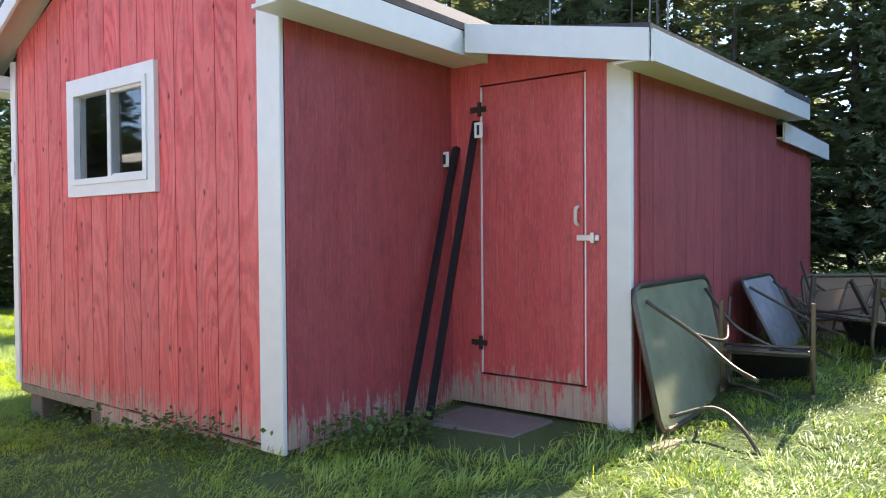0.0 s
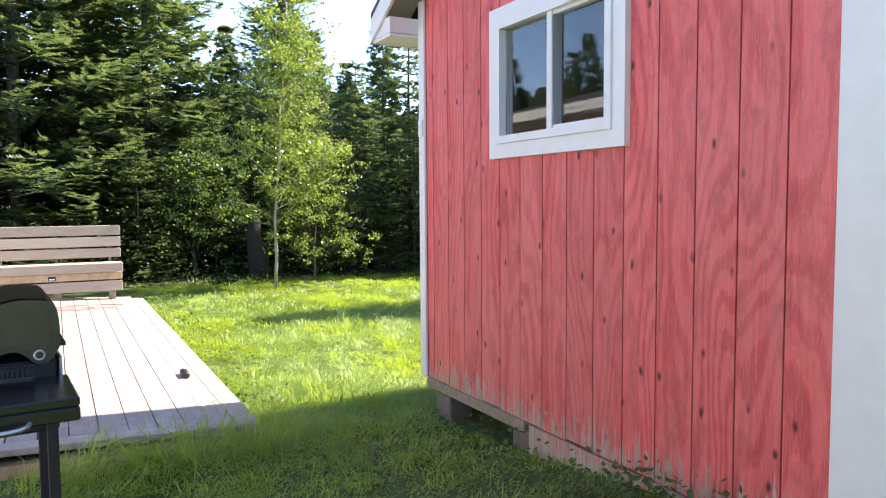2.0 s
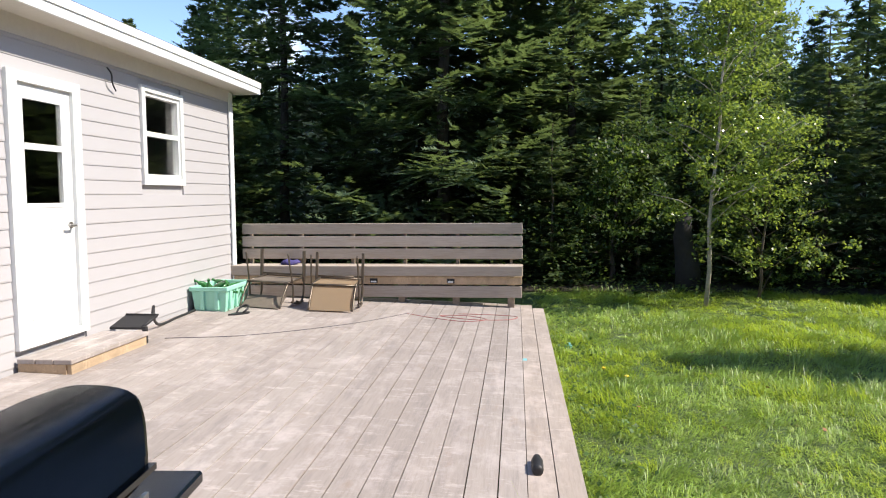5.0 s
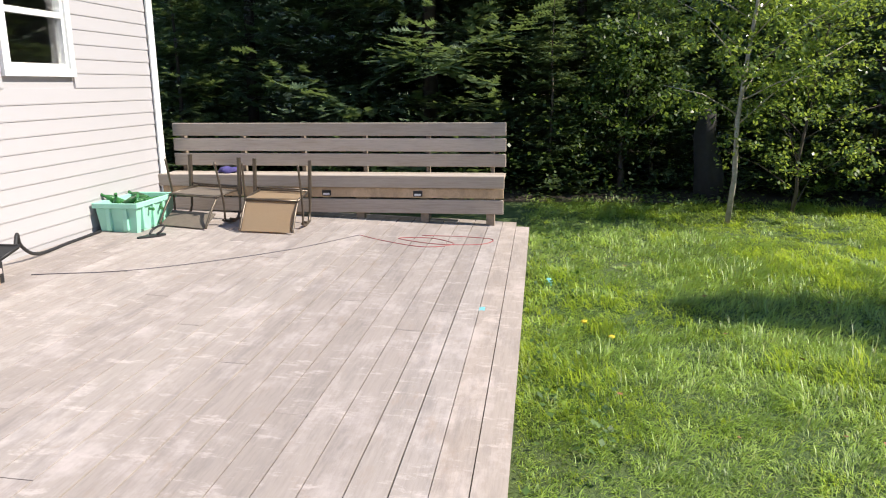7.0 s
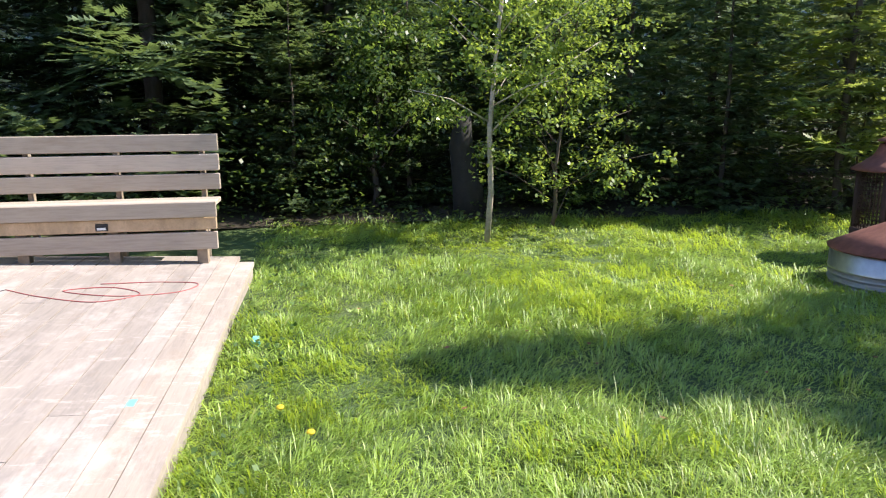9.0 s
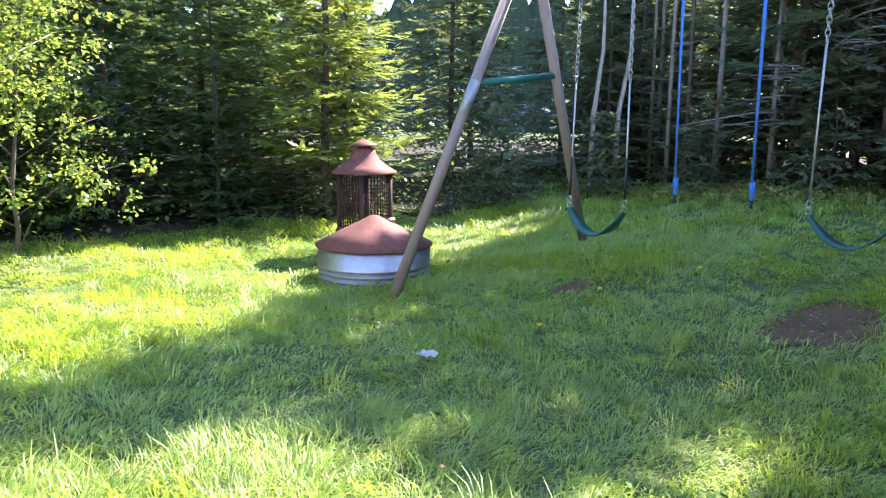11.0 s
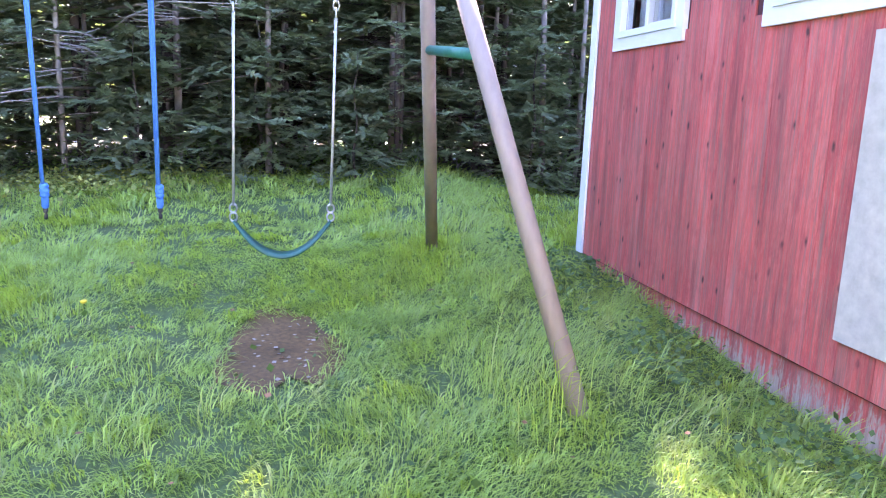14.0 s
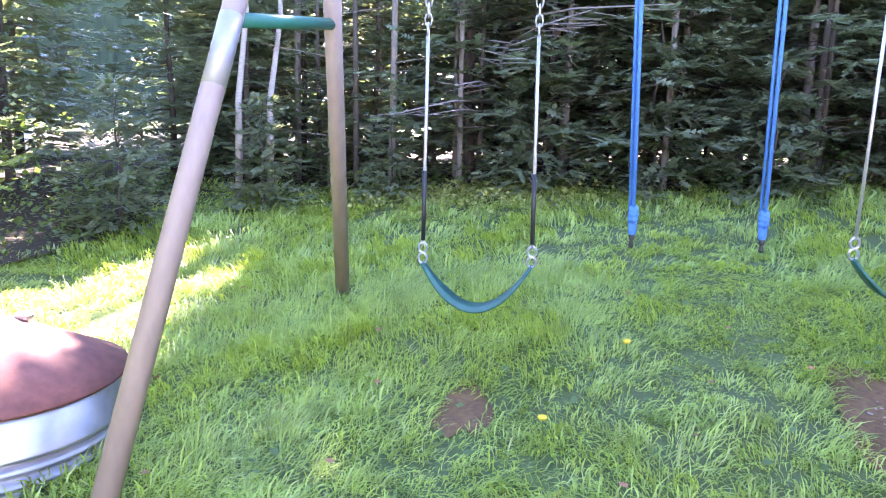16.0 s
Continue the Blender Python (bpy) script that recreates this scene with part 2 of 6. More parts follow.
M["bark_pale"] = simple("pale_bark", (0.42, 0.37, 0.31), 0.9, 0, 18, 0.3, 0.5, (1, 1, 3))
M["deadwood"] = simple("grey_dead_branches", (0.33, 0.28, 0.24), 0.9, 0, 18, 0.25, 0.3)
M["brass"] = simple("door_lever_nickel", (0.45, 0.43, 0.40), 0.3, 0.9, 20, 0.1, 0)


def deck_wood(name, c):
    t = Tree(name, 0.72)
    v = t.place((9, 0.6, 9))
    grain, blotch = t.noise(7, 8, v, 0.7), t.noise(2.2, 7, t.place((1.6, 1, 1)), 0.7)
    rnd = t.random()
    col = t.ramp(grain, [(0.25, shades(c, 0.80)), (0.5, c), (0.8, shades(c, 1.12))])
    scuff = t.noise(4.0, 9, t.place((1.0, 2.6, 1)), 0.8)
    col = t.mix(t.ramp(scuff, [(0.55, (0, 0, 0)), (0.64, (0.75, 0.75, 0.75))]), col, shades((c[0], c[1], c[2] * 1.04), 1.55))
    col = t.mix(t.ramp(blotch, [(0.50, (0, 0, 0)), (0.66, (0.7, 0.7, 0.7))]), col, shades((c[0] * 0.97, c[1] * 0.98, c[2] * 1.03), 1.5))
    grime = t.noise(3.0, 8, t.place((3.2, 0.42, 1)), 0.75)
    col = t.mix(t.ramp(grime, [(0.50, (0, 0, 0)), (0.68, (0.55, 0.55, 0.55))]), col, shades((c[0] * 0.92, c[1] * 0.95, c[2]), 0.62))
    spot = t.noise(3.1, 7, t.place((2.2, 0.9, 1)), 0.7)
    col = t.mix(t.ramp(spot, [(0.58, (0, 0, 0)), (0.74, (0.5, 0.5, 0.5))]), col, (0.30, 0.22, 0.16))
    col = t.mix(1.0, col, t.ramp(rnd, [(0.0, (0.90, 0.88, 0.87)), (0.5, (1.0, 0.98, 0.97)), (1.0, (1.06, 1.05, 1.04))]), "MULTIPLY")
    t.colour(col).bump(grain, 0.35, 0.003)
    return t.m


M["deck"] = deck_wood("weathered_deck_wood", (0.345, 0.305, 0.28))
M["deck_new"] = deck_wood("paler_tan_deck_wood", (0.37, 0.318, 0.28))
M["deck_warm"] = deck_wood("newer_tan_deck_wood", (0.46, 0.34, 0.22))


def bench_wood():
    t = Tree("weathered_bench_wood", 0.75)
    v = t.coords((0.6, 9, 9))
    grain = t.noise(7, 8, v, 0.7)
    c = (0.43, 0.375, 0.325)
    col = t.ramp(grain, [(0.25, shades(c, 0.75)), (0.5, c), (0.8, shades(c, 1.18))])
    worn = t.noise(2.5, 7, t.place((0.8, 1, 4)), 0.7)
    col = t.mix(t.ramp(worn, [(0.5, (0, 0, 0)), (0.7, (0.5, 0.5, 0.5))]), col, (0.34, 0.27, 0.20))
    col = t.mix(1.0, col, t.ramp(t.random(), [(0, (0.85, 0.83, 0.8)), (1, (1.12, 1.1, 1.08))]), "MULTIPLY")
    t.colour(col).bump(grain, 0.35, 0.003)
    return t.m


M["bench"] = bench_wood()


def leafy(name, dark, light, glow, share, rough=0.5, dry=False):
    """Leaf, needle or blade: a tone of its own for each, with light shining through."""
    t = Tree(name, rough)
    r = t.random(True)
    patch = t.noise(1.1, 6, t.coords((1, 1, 1)), 0.7)
    col = t.ramp(r, [(0.0, dark), (0.75, light), (1.0, shades(light, 1.25))])
    col = t.mix(t.ramp(patch, [(0.40, (0, 0, 0)), (0.7, (0.35, 0.35, 0.35))]), col, shades(light, 1.2))
    clump = t.noise(6.5, 5, t.coords((1, 1, 1)), 0.7)
    col = t.mix(t.ramp(clump, [(0.47, (0, 0, 0)), (0.64, (0.75, 0.75, 0.75))]), col, dark)
    if dry:
        col = t.mix(t.ramp(r, [(0.93, (0, 0, 0)), (0.95, (0.7, 0.7, 0.7))]), col, (0.36, 0.33, 0.16))
    t.colour(col).translucent(glow, share)
    return t.m


M["grass"] = leafy("lawn_grass", (0.045, 0.092, 0.028), (0.34, 0.475, 0.10), (0.74, 0.92, 0.08), 0.32, 0.46, True)
M["needle"] = leafy("spruce_needles", (0.016, 0.036, 0.019), (0.135, 0.190, 0.092), (0.26, 0.36, 0.10), 0.30, 0.42)
M["needle_dim"] = leafy("fir_needles", (0.065, 0.092, 0.055), (0.215, 0.26, 0.145), (0.30, 0.36, 0.15), 0.38, 0.55)
# young conifer's needles, with its sunlit brightness put into the colour
M["needle_lit"] = leafy("sunlit_conifer_needles", (0.07, 0.105, 0.03), (0.23, 0.30, 0.075), (0.42, 0.50, 0.10), 0.40, 0.45)
M["leaf"] = leafy("birch_leaves", (0.05, 0.095, 0.028), (0.18, 0.25, 0.065), (0.42, 0.54, 0.08), 0.40, 0.30)
M["leaf_dim"] = leafy("alder_leaves", (0.035, 0.070, 0.022), (0.09, 0.145, 0.04), (0.20, 0.30, 0.05), 0.40, 0.45)
M["weed"] = leafy("weed_leaves", (0.04, 0.085, 0.02), (0.09, 0.16, 0.04), (0.18, 0.30, 0.05), 0.3, 0.6)

t = Tree("lawn_soil_and_moss", 0.95)
n1, n2 = t.noise(40, 6), t.noise(0.7, 5)
c1 = t.ramp(n1, [(0.3, (0.04, 0.07, 0.02)), (0.7, (0.10, 0.16, 0.04))])
t.colour(t.mix(t.ramp(n2, [(0.42, (0, 0, 0)), (0.7, (0.6, 0.6, 0.6))]), c1, (0.085, 0.105, 0.03))).bump(n1, 0.8, 0.03)
M["ground"] = t.m
# brown litter with the shade under the trees put into its near-black tone
t = Tree("shade_darkened_litter", 0.95)
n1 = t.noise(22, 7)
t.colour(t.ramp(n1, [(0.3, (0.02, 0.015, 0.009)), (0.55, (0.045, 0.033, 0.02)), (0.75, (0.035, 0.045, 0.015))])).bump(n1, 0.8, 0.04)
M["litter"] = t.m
M["soil"] = simple("bare_brown_soil", (0.15, 0.084, 0.030), 0.95, 0, 34, 0.55, 1.0)

t = Tree("window_glass", 0.02)
t.b.inputs["Transmission Weight"].default_value = 1.0
t.b.inputs["IOR"].default_value = 1.5
t.colour((0.92, 0.95, 0.95))
M["glass"] = t.m


# ---- building blocks ----
def box(bm, x0, x1, y0, y1, z0, z1, bevel=0.0):
    m = Matrix.Translation(((x0 + x1) / 2, (y0 + y1) / 2, (z0 + z1) / 2)) @ Matrix.Diagonal((abs(x1 - x0), abs(y1 - y0), abs(z1 - z0), 1))
    made = bmesh.ops.create_cube(bm, size=1, matrix=m)["verts"]
    if bevel:
        edges = list({e for v in made for e in v.link_edges})
        bmesh.ops.bevel(bm, geom=edges, offset=bevel, segments=1, affect="EDGES", profile=0.5)
    return bm


def boxes(*rows, bevel=0.0):
    bm = bmesh.new()
    for r in rows:
        box(bm, *r, bevel=bevel)
    return bm


def prism(bm, outline, direction):
    """A closed outline of 3D points, pushed along a direction."""
    a = [bm.verts.new(p) for p in outline]
    b = [bm.verts.new(Vector(p) + Vector(direction)) for p in outline]
    bm.faces.new(a)
    bm.faces.new(list(reversed(b)))
    for i in range(len(a)):
        j = (i + 1) % len(a)
        bm.faces.new((a[j], a[i], b[i], b[j]))
    bmesh.ops.recalc_face_normals(bm, faces=bm.faces)
    return bm


def tube(bm, points, radius, sides=10, taper=None, cap=True):
    """A round bar along a line of points; taper: the radius at its end."""
    pts = [Vector(p) for p in points]
    rings, last = [], None
    for i, p in enumerate(pts):
        d = (pts[min(i + 1, len(pts) - 1)] - pts[max(i - 1, 0)]).normalized()
        side = d.cross(Vector((0, 0, 1)) if abs(d.z) < 0.95 else Vector((1, 0, 0))).normalized()
        if last is not None and side.dot(last) < 0:
            side = -side
        last = side
        up = side.cross(d)
        r = radius if taper is None else radius + (taper - radius) * i / (len(pts) - 1)
        rings.append([bm.verts.new(p + side * math.cos(a) * r + up * math.sin(a) * r) for a in (2 * math.pi * k / sides for k in range(sides))])
    for a, b in zip(rings, rings[1:]):
        for k in range(sides):
            f = bm.faces.new((a[k], a[(k + 1) % sides], b[(k + 1) % sides], b[k]))
            f.smooth = True
    if cap:
        bm.faces.new(list(reversed(rings[0])))
        bm.faces.new(rings[-1])
    return bm


def arc(points, steps=6):
    """A soft curve through the points."""
    p = [Vector(q) for q in points]
    p = [p[0] * 2 - p[1]] + p + [p[-1] * 2 - p[-2]]
    out = []
    for i in range(1, len(p) - 2):
        for k in range(steps):
            s = k / steps
            a, b, c, d = p[i - 1], p[i], p[i + 1], p[i + 2]
            out.append(0.5 * (2 * b + (c - a) * s + (2 * a - 5 * b + 4 * c - d) * s * s + (3 * b - a - 3 * c + d) * s**3))
    return out + [p[-2]]


def lathe(bm, profile, sides=40, centre=(0, 0)):
    """A turned body: (radius, height) pairs from the bottom up."""
    rings = []
    for r, z in profile:
        rings.append([bm.verts.new((centre[0] + r * math.cos(2 * math.pi * k / sides), centre[1] + r * math.sin(2 * math.pi * k / sides), z)) for k in range(sides)])
    for a, b in zip(rings, rings[1:]):
        for k in range(sides):
            f = bm.faces.new((a[k], a[(k + 1) % sides], b[(k + 1) % sides], b[k]))
            f.smooth = True
    bm.faces.new(list(reversed(rings[0])))
    bm.faces.new(rings[-1])
    return bm


def ring(bm, axis, p0, p1, u0, u1, w0, w1, side, top, bottom=None):
    """A rectangular frame in one piece round an opening; axis: the way it lies, y or x; p: its depth; side, top, bottom: its widths outwards."""
    bottom = top if bottom is None else bottom
    def at(p, u, w):
        return (p, u, w) if axis == "y" else (u, p, w)
    inner = [(u0, w0), (u1, w0), (u1, w1), (u0, w1)]
    outer_ = [(u0 - side, w0 - bottom), (u1 + side, w0 - bottom), (u1 + side, w1 + top), (u0 - side, w1 + top)]
    loops = [[bm.verts.new(at(p, *c)) for c in cs] for p in (p0, p1) for cs in (inner, outer_)]
    ia, oa, ib, ob_ = loops
    for k in range(4):
        j = (k + 1) % 4
        for q in ((ia[k], ia[j], oa[j], oa[k]), (ib[k], ob_[k], ob_[j], ib[j]), (oa[k], oa[j], ob_[j], ob_[k]), (ia[k], ib[k], ib[j], ia[j])):
            bm.faces.new(q)
    bmesh.ops.recalc_face_normals(bm, faces=bm.faces)
    return bm


def thing(name, at, label, category, group="", kind=""):
    ob = new(name)
    ob.location = at
    ob.empty_display_size = 0.1
    return tagged(ob, label, category, group, kind)


def root(ob):
    while ob.parent:
        ob = ob.parent
    return ob


def part(name, bm, material, parent, label=""):
    """One mesh under a thing or a part; bm in the world's metres (in the thing's own, for one built at the origin)."""
    me = bpy.data.meshes.new(name)
    bm.to_mesh(me)
    bm.free()
    me.transform(Matrix.Translation(-root(parent).location))
    me.materials.append(M[material] if isinstance(material, str) else material)
    ob = new(name, me)
    ob.parent = parent
    return tagged(ob, label)


def single(name, bm, material, label, category, group="", kind="", at=None):
    """A thing of one mesh."""
    me = bpy.data.meshes.new(name)
    bm.to_mesh(me)
    bm.free()
    me.materials.append(M[material] if isinstance(material, str) else material)
    ob = new(name, me)
    if at is not None:
        me.transform(Matrix.Translation(-Vector(at)))
        ob.location = at
    return tagged(ob, label, category, group, kind)


def piece(name, me, parent, place, scale=(1, 1, 1), turn=(0, 0, 0)):
    """A plank or the like that shares its mesh with its fellows; place in the world's metres."""
    ob = new(name, me)
    ob.parent = parent
    ob.location = Vector(place) - root(parent).location
    ob.scale, ob.rotation_euler = scale, turn
    return ob


def unit_board(name, size, bevel, material):
    bm = boxes((-size[0] / 2, size[0] / 2, -size[1] / 2, size[1] / 2, -size[2] / 2, size[2] / 2), bevel=bevel)
    me = bpy.data.meshes.new(name)
    bm.to_mesh(me)
    bm.free()
    me.materials.append(M[material])
    return me


def arrays(name, verts, faces, material, smooth=False):
    """A mesh from arrays of places and of equal-sided faces."""
    me = bpy.data.meshes.new(name)
    k = faces.shape[1]
    me.vertices.add(len(verts))
    me.vertices.foreach_set("co", np.ascontiguousarray(verts, np.float32).ravel())
    me.loops.add(faces.size)
    me.loops.foreach_set("vertex_index", np.ascontiguousarray(faces, np.int32).ravel())
    me.polygons.add(len(faces))
    me.polygons.foreach_set("loop_start", np.arange(0, faces.size, k, dtype=np.int32))
    me.update(calc_edges=True)
    me.materials.append(M[material])
    return me


# ---- ground ----
def step01(a, b, x):
    s = np.clip((x - a) / (b - a), 0, 1)
    return s * s * (3 - 2 * s)


def level(x, y):
    """The height of the lawn."""
    x, y = np.asarray(x, float), np.asarray(y, float)
    z = -0.24 + 0.23 * step01(3.4, 0.4, y) * step01(-1.6, 0.1, x) + 0.12 * step01(-1.5, -5, y) * step01(2, -3, x)
    z = z + np.clip(0.085 * (x - 1.6), 0, 0.55) * step01(0.3, -1.2, y)
    z = z + step01(2.5, 7.0, x) * step01(1.0, 3.0, y) * (0.20 * step01(10.5, 7.0, y)) + 0.30 * step01(7.5, 11.5, x) * step01(1.5, 4.0, y)
    z = z + 0.14 * step01(5.6, 4.0, y) * step01(1.0, 3.4, x) * step01(3.4, 4.4, y)
    z = z - 0.12 * np.exp(-((x - 4.1) ** 2 + (y - 9.6) ** 2) / 3.0) + 0.10 * step01(11.0, 14.0, y)
    return z + 0.018 * np.sin(2.3 * x + 1.1) * np.sin(1.9 * y) + 0.012 * np.sin(5.1 * x) * np.cos(4.3 * y + 0.5)


near_x = np.arange(-14, 20.01, 0.2)
near_y = np.arange(-10, 22.01, 0.2)
outer = np.array([8.0, 25, 70, 200, 600, 2000])
gx = np.concatenate([-14 - outer[::-1], near_x, 20 + outer])
gy = np.concatenate([-10 - outer[::-1], near_y, 22 + outer])
X, Y = np.meshgrid(gx, gy, indexing="ij")
Z = level(X, Y)
idx = np.arange(X.size).reshape(X.shape)
quads = np.stack([idx[:-1, :-1], idx[1:, :-1], idx[1:, 1:], idx[:-1, 1:]], -1).reshape(-1, 4)
ground = new("ground", arrays("ground", np.stack([X, Y, Z], -1).reshape(-1, 3), quads, "ground"))
tagged(ground, "uneven green lawn that runs into the woods", "ground", kind="structure")

# ---- shed ----
SL, SD = 3.40, 6.60            # its gable end along y, its length along x
EAVE, RIDGE = 2.64, 3.58       # underside of the roof at the long walls and at the ridge
PITCH = 0.2185                 # boards
shed = thing("shed", (0, 0, 0), "weathered red plywood garden shed with white trim", "shed")


def gable(y):
    return EAVE + 0.18 + (RIDGE - EAVE - 0.18) * (1 - abs(y - SL / 2) / (SL / 2))


def board_w(parent, x, out, y0, y1, lo, hi, material):
    """One upright board of a wall at x, between y0 and y1; lo and hi give its ends."""
    bm, g = bmesh.new(), 0.004
    a, b = y0 + g, y1 - g
    prism(bm, [(x, a, lo), (x, b, lo), (x, b, hi(b)), (x, a, hi(a))], (out, 0, 0))
    return part("board", bm, material, parent)


# the gable end with the window
WY0, WY1, WZ0, WZ1 = 1.33, 2.35, 1.65, 2.36
wall = part("wall", boxes((0.012, 0.11, 0, SL, 0.02, WZ0), (0.012, 0.11, 0, WY0, WZ0, WZ1), (0.012, 0.11, WY1, SL, WZ0, WZ1), (0.012, 0.11, 0, SL, WZ1, EAVE)), "backing", shed)
bm = bmesh.new()
prism(bm, [(0.012, 0, EAVE), (0.012, SL, EAVE), (0.012, SL, gable(SL)), (0.012, SL / 2, gable(SL / 2)), (0.012, 0, gable(0))], (0.098, 0, 0))
part("gable_panel", bm, "backing", wall)
y = 0.19
while y < SL - 0.06:
    y1 = min(y + PITCH, SL - 0.05)
    lo = 0.02 + 0.02 * random.random()
    if y1 > WY0 + 0.02 and y < WY1 - 0.02:
        board_w(wall, 0.0, 0.012, y, y1, lo, lambda v: WZ0 - 0.02, "red")
        board_w(wall, 0.0, 0.012, y, y1, WZ1 + 0.02, gable, "red")
    else:
        board_w(wall, 0.0, 0.012, y, y1, lo, gable, "red")
    y = y1
part("board", boxes((-0.004, 0.02, 0.10, 2.06, -0.22, 0.018)), "red", wall, "red skirting board under the wall")
part("sill_beam", boxes((0.03, 0.10, 0.05, SL - 0.03, -0.06, 0.018), (-0.012, 0.06, 2.10, SL - 0.05, -0.035, 0.03)), "framing", shed)
for yy in (0.85, 2.2, 3.2):
    part("footing", boxes((0.04, 0.22, yy - 0.1, yy + 0.1, -0.45, -0.06), bevel=0.01), "concrete", shed)
# near-black block fills the crawl space, standing in for its shade
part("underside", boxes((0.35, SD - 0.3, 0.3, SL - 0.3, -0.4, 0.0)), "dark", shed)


def slider(parent, axis, plane, a0, a1, z0, z1, out, trim=0.10, curtains=False):
    """A sliding window in a wall; axis: along which it lies; out: the way it faces, +1 or -1."""
    def slab(p0, p1, u0, u1, w0, w1, bevel=0.0):
        p0, p1 = plane + out * p0, plane + out * p1
        lo, hi = min(p0, p1), max(p0, p1)
        return (lo, hi, u0, u1, w0, w1) if axis == "y" else (u0, u1, lo, hi, w0, w1)
    mid = (a0 + a1) / 2
    win = part("window", ring(bmesh.new(), axis, plane - out * 0.02, plane + out * 0.035, a0, a1, z0, z1, trim, trim), "white", parent)
    part("window_frame", ring(bmesh.new(), axis, plane - out * 0.05, plane + out * 0.048, a0 + 0.045, a1 - 0.045, z0 + 0.045, z1 - 0.045, 0.044, 0.044), "white", win)
    part("sash_bar", boxes(slab(-0.045, 0.03, mid - 0.022, mid + 0.022, z0 + 0.045, z1 - 0.045), bevel=0.003), "white", win)
    part("sash_frame", ring(bmesh.new(), axis, plane - out * 0.03, plane + out * 0.018, a0 + 0.065, mid - 0.022, z0 + 0.065, z1 - 0.065, 0.0195, 0.0195), "white", win)
    for u0, u1, d in ((a0 + 0.045, mid - 0.022, -0.012), (mid + 0.022, a1 - 0.045, 0.0)):
        p = part("pane", boxes(slab(d - 0.006, d, u0, u1, z0 + 0.045, z1 - 0.045)), "glass", win)
        p.visible_shadow = False
    if curtains:
        for u0 in np.linspace(a0 + 0.06, a1 - 0.16, 6):
            part("curtain", boxes(slab(-0.12 - 0.01 * (u0 % 0.05), -0.10, u0, u0 + 0.11, z0 + 0.02, z1 - 0.02)), "curtain", win)
    return win


slider(shed, "y", 0.0, WY0, WY1, WZ0, WZ1, -1, 0.085)
# corner posts
part("corner_trim", boxes((-0.022, 0.012, 0.0, 0.205, 0.0, EAVE + 0.10), bevel=0.006), "white", shed)
part("corner_trim", boxes((-0.022, 0.0, SL - 0.05, SL + 0.034, 0.03, EAVE + 0.10), (0.0, 0.11, SL + 0.012, SL + 0.034, 0.03, EAVE), bevel=0.004), "white", shed)
part("corner_trim", boxes((SD - 0.10, SD + 0.01, SL + 0.012, SL + 0.034, 0.03, EAVE), bevel=0.004), "white", shed)

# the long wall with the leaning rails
wall_a = part("wall", boxes((0.11, SD, 0.0, 0.10, 0.02, EAVE)), "red_shaded", shed)
part("board", boxes((0.013, 1.6, -0.012, 0.0, 0.03, EAVE)), "red_shaded", wall_a, "smooth red plywood sheet, its shade put into the colour")
part("board", boxes((0.10, 1.6, -0.006, 0.016, -0.16, 0.028)), "red_shaded", wall_a)

# north wall
wall_n = part("wall", boxes((0.11, 4.45, SL - 0.10, SL, 0.02, EAVE), (4.45, SD, SL - 0.10, SL, 0.02, 1.68), (4.45, 5.25, SL - 0.10, SL, 1.68, 2.34), (6.10, SD, SL - 0.10, SL, 1.68, 2.34), (4.45, SD, SL - 0.10, SL, 2.34, EAVE)), "backing", shed)
NW = [(5.26, 6.09), (3.55, 4.30)]
x = 0.11
while x < SD - 0.11:
    x1 = min(x + PITCH, SD - 0.10)
    spans = [(0.03, EAVE)]
    for a0, a1 in NW:
        if x1 > a0 + 0.02 and x < a1 - 0.02:
            spans = [(0.03, 1.67), (2.36, EAVE)]
    for lo, hi in spans:
        part("board", boxes((x + 0.0015, x1 - 0.0015, SL, SL + 0.012, lo, hi)), "red_north", wall_n)
    x = x1
part("board", boxes((0.3, SD - 0.3, SL - 0.05, SL - 0.02, -0.25, 0.02)), "red_north", wall_n, "red skirting board under the wall")
slider(shed, "x", SL, 5.26, 6.09, 1.69, 2.33, 1, 0.085, True)
slider(shed, "x", SL, 3.55, 4.30, 1.69, 2.33, 1, 0.085, True)
part("wall", boxes((SD - 0.10, SD, 0.0, SL - 0.10, 0.02, EAVE)), "red_north", shed)

# roof: two slopes, boxed eaves, rake boards
def slope_z(y):
    return EAVE + 0.20 + (RIDGE - EAVE) * (1 - abs(y - SL / 2) / (SL / 2))


OV, OVX = 0.34, 0.26
bm = bmesh.new()
for y0, y1 in ((-OV, SL / 2), (SL + OV, SL / 2)):
    prism(bm, [(-OVX, y0, slope_z(y0)), (-OVX, y1, slope_z(y1)), (-OVX, y1, slope_z(y1) + 0.05), (-OVX, y0, slope_z(y0) + 0.05)], (SD + 2 * OVX, 0, 0))
roof = part("roof", bm, "shingle", shed)
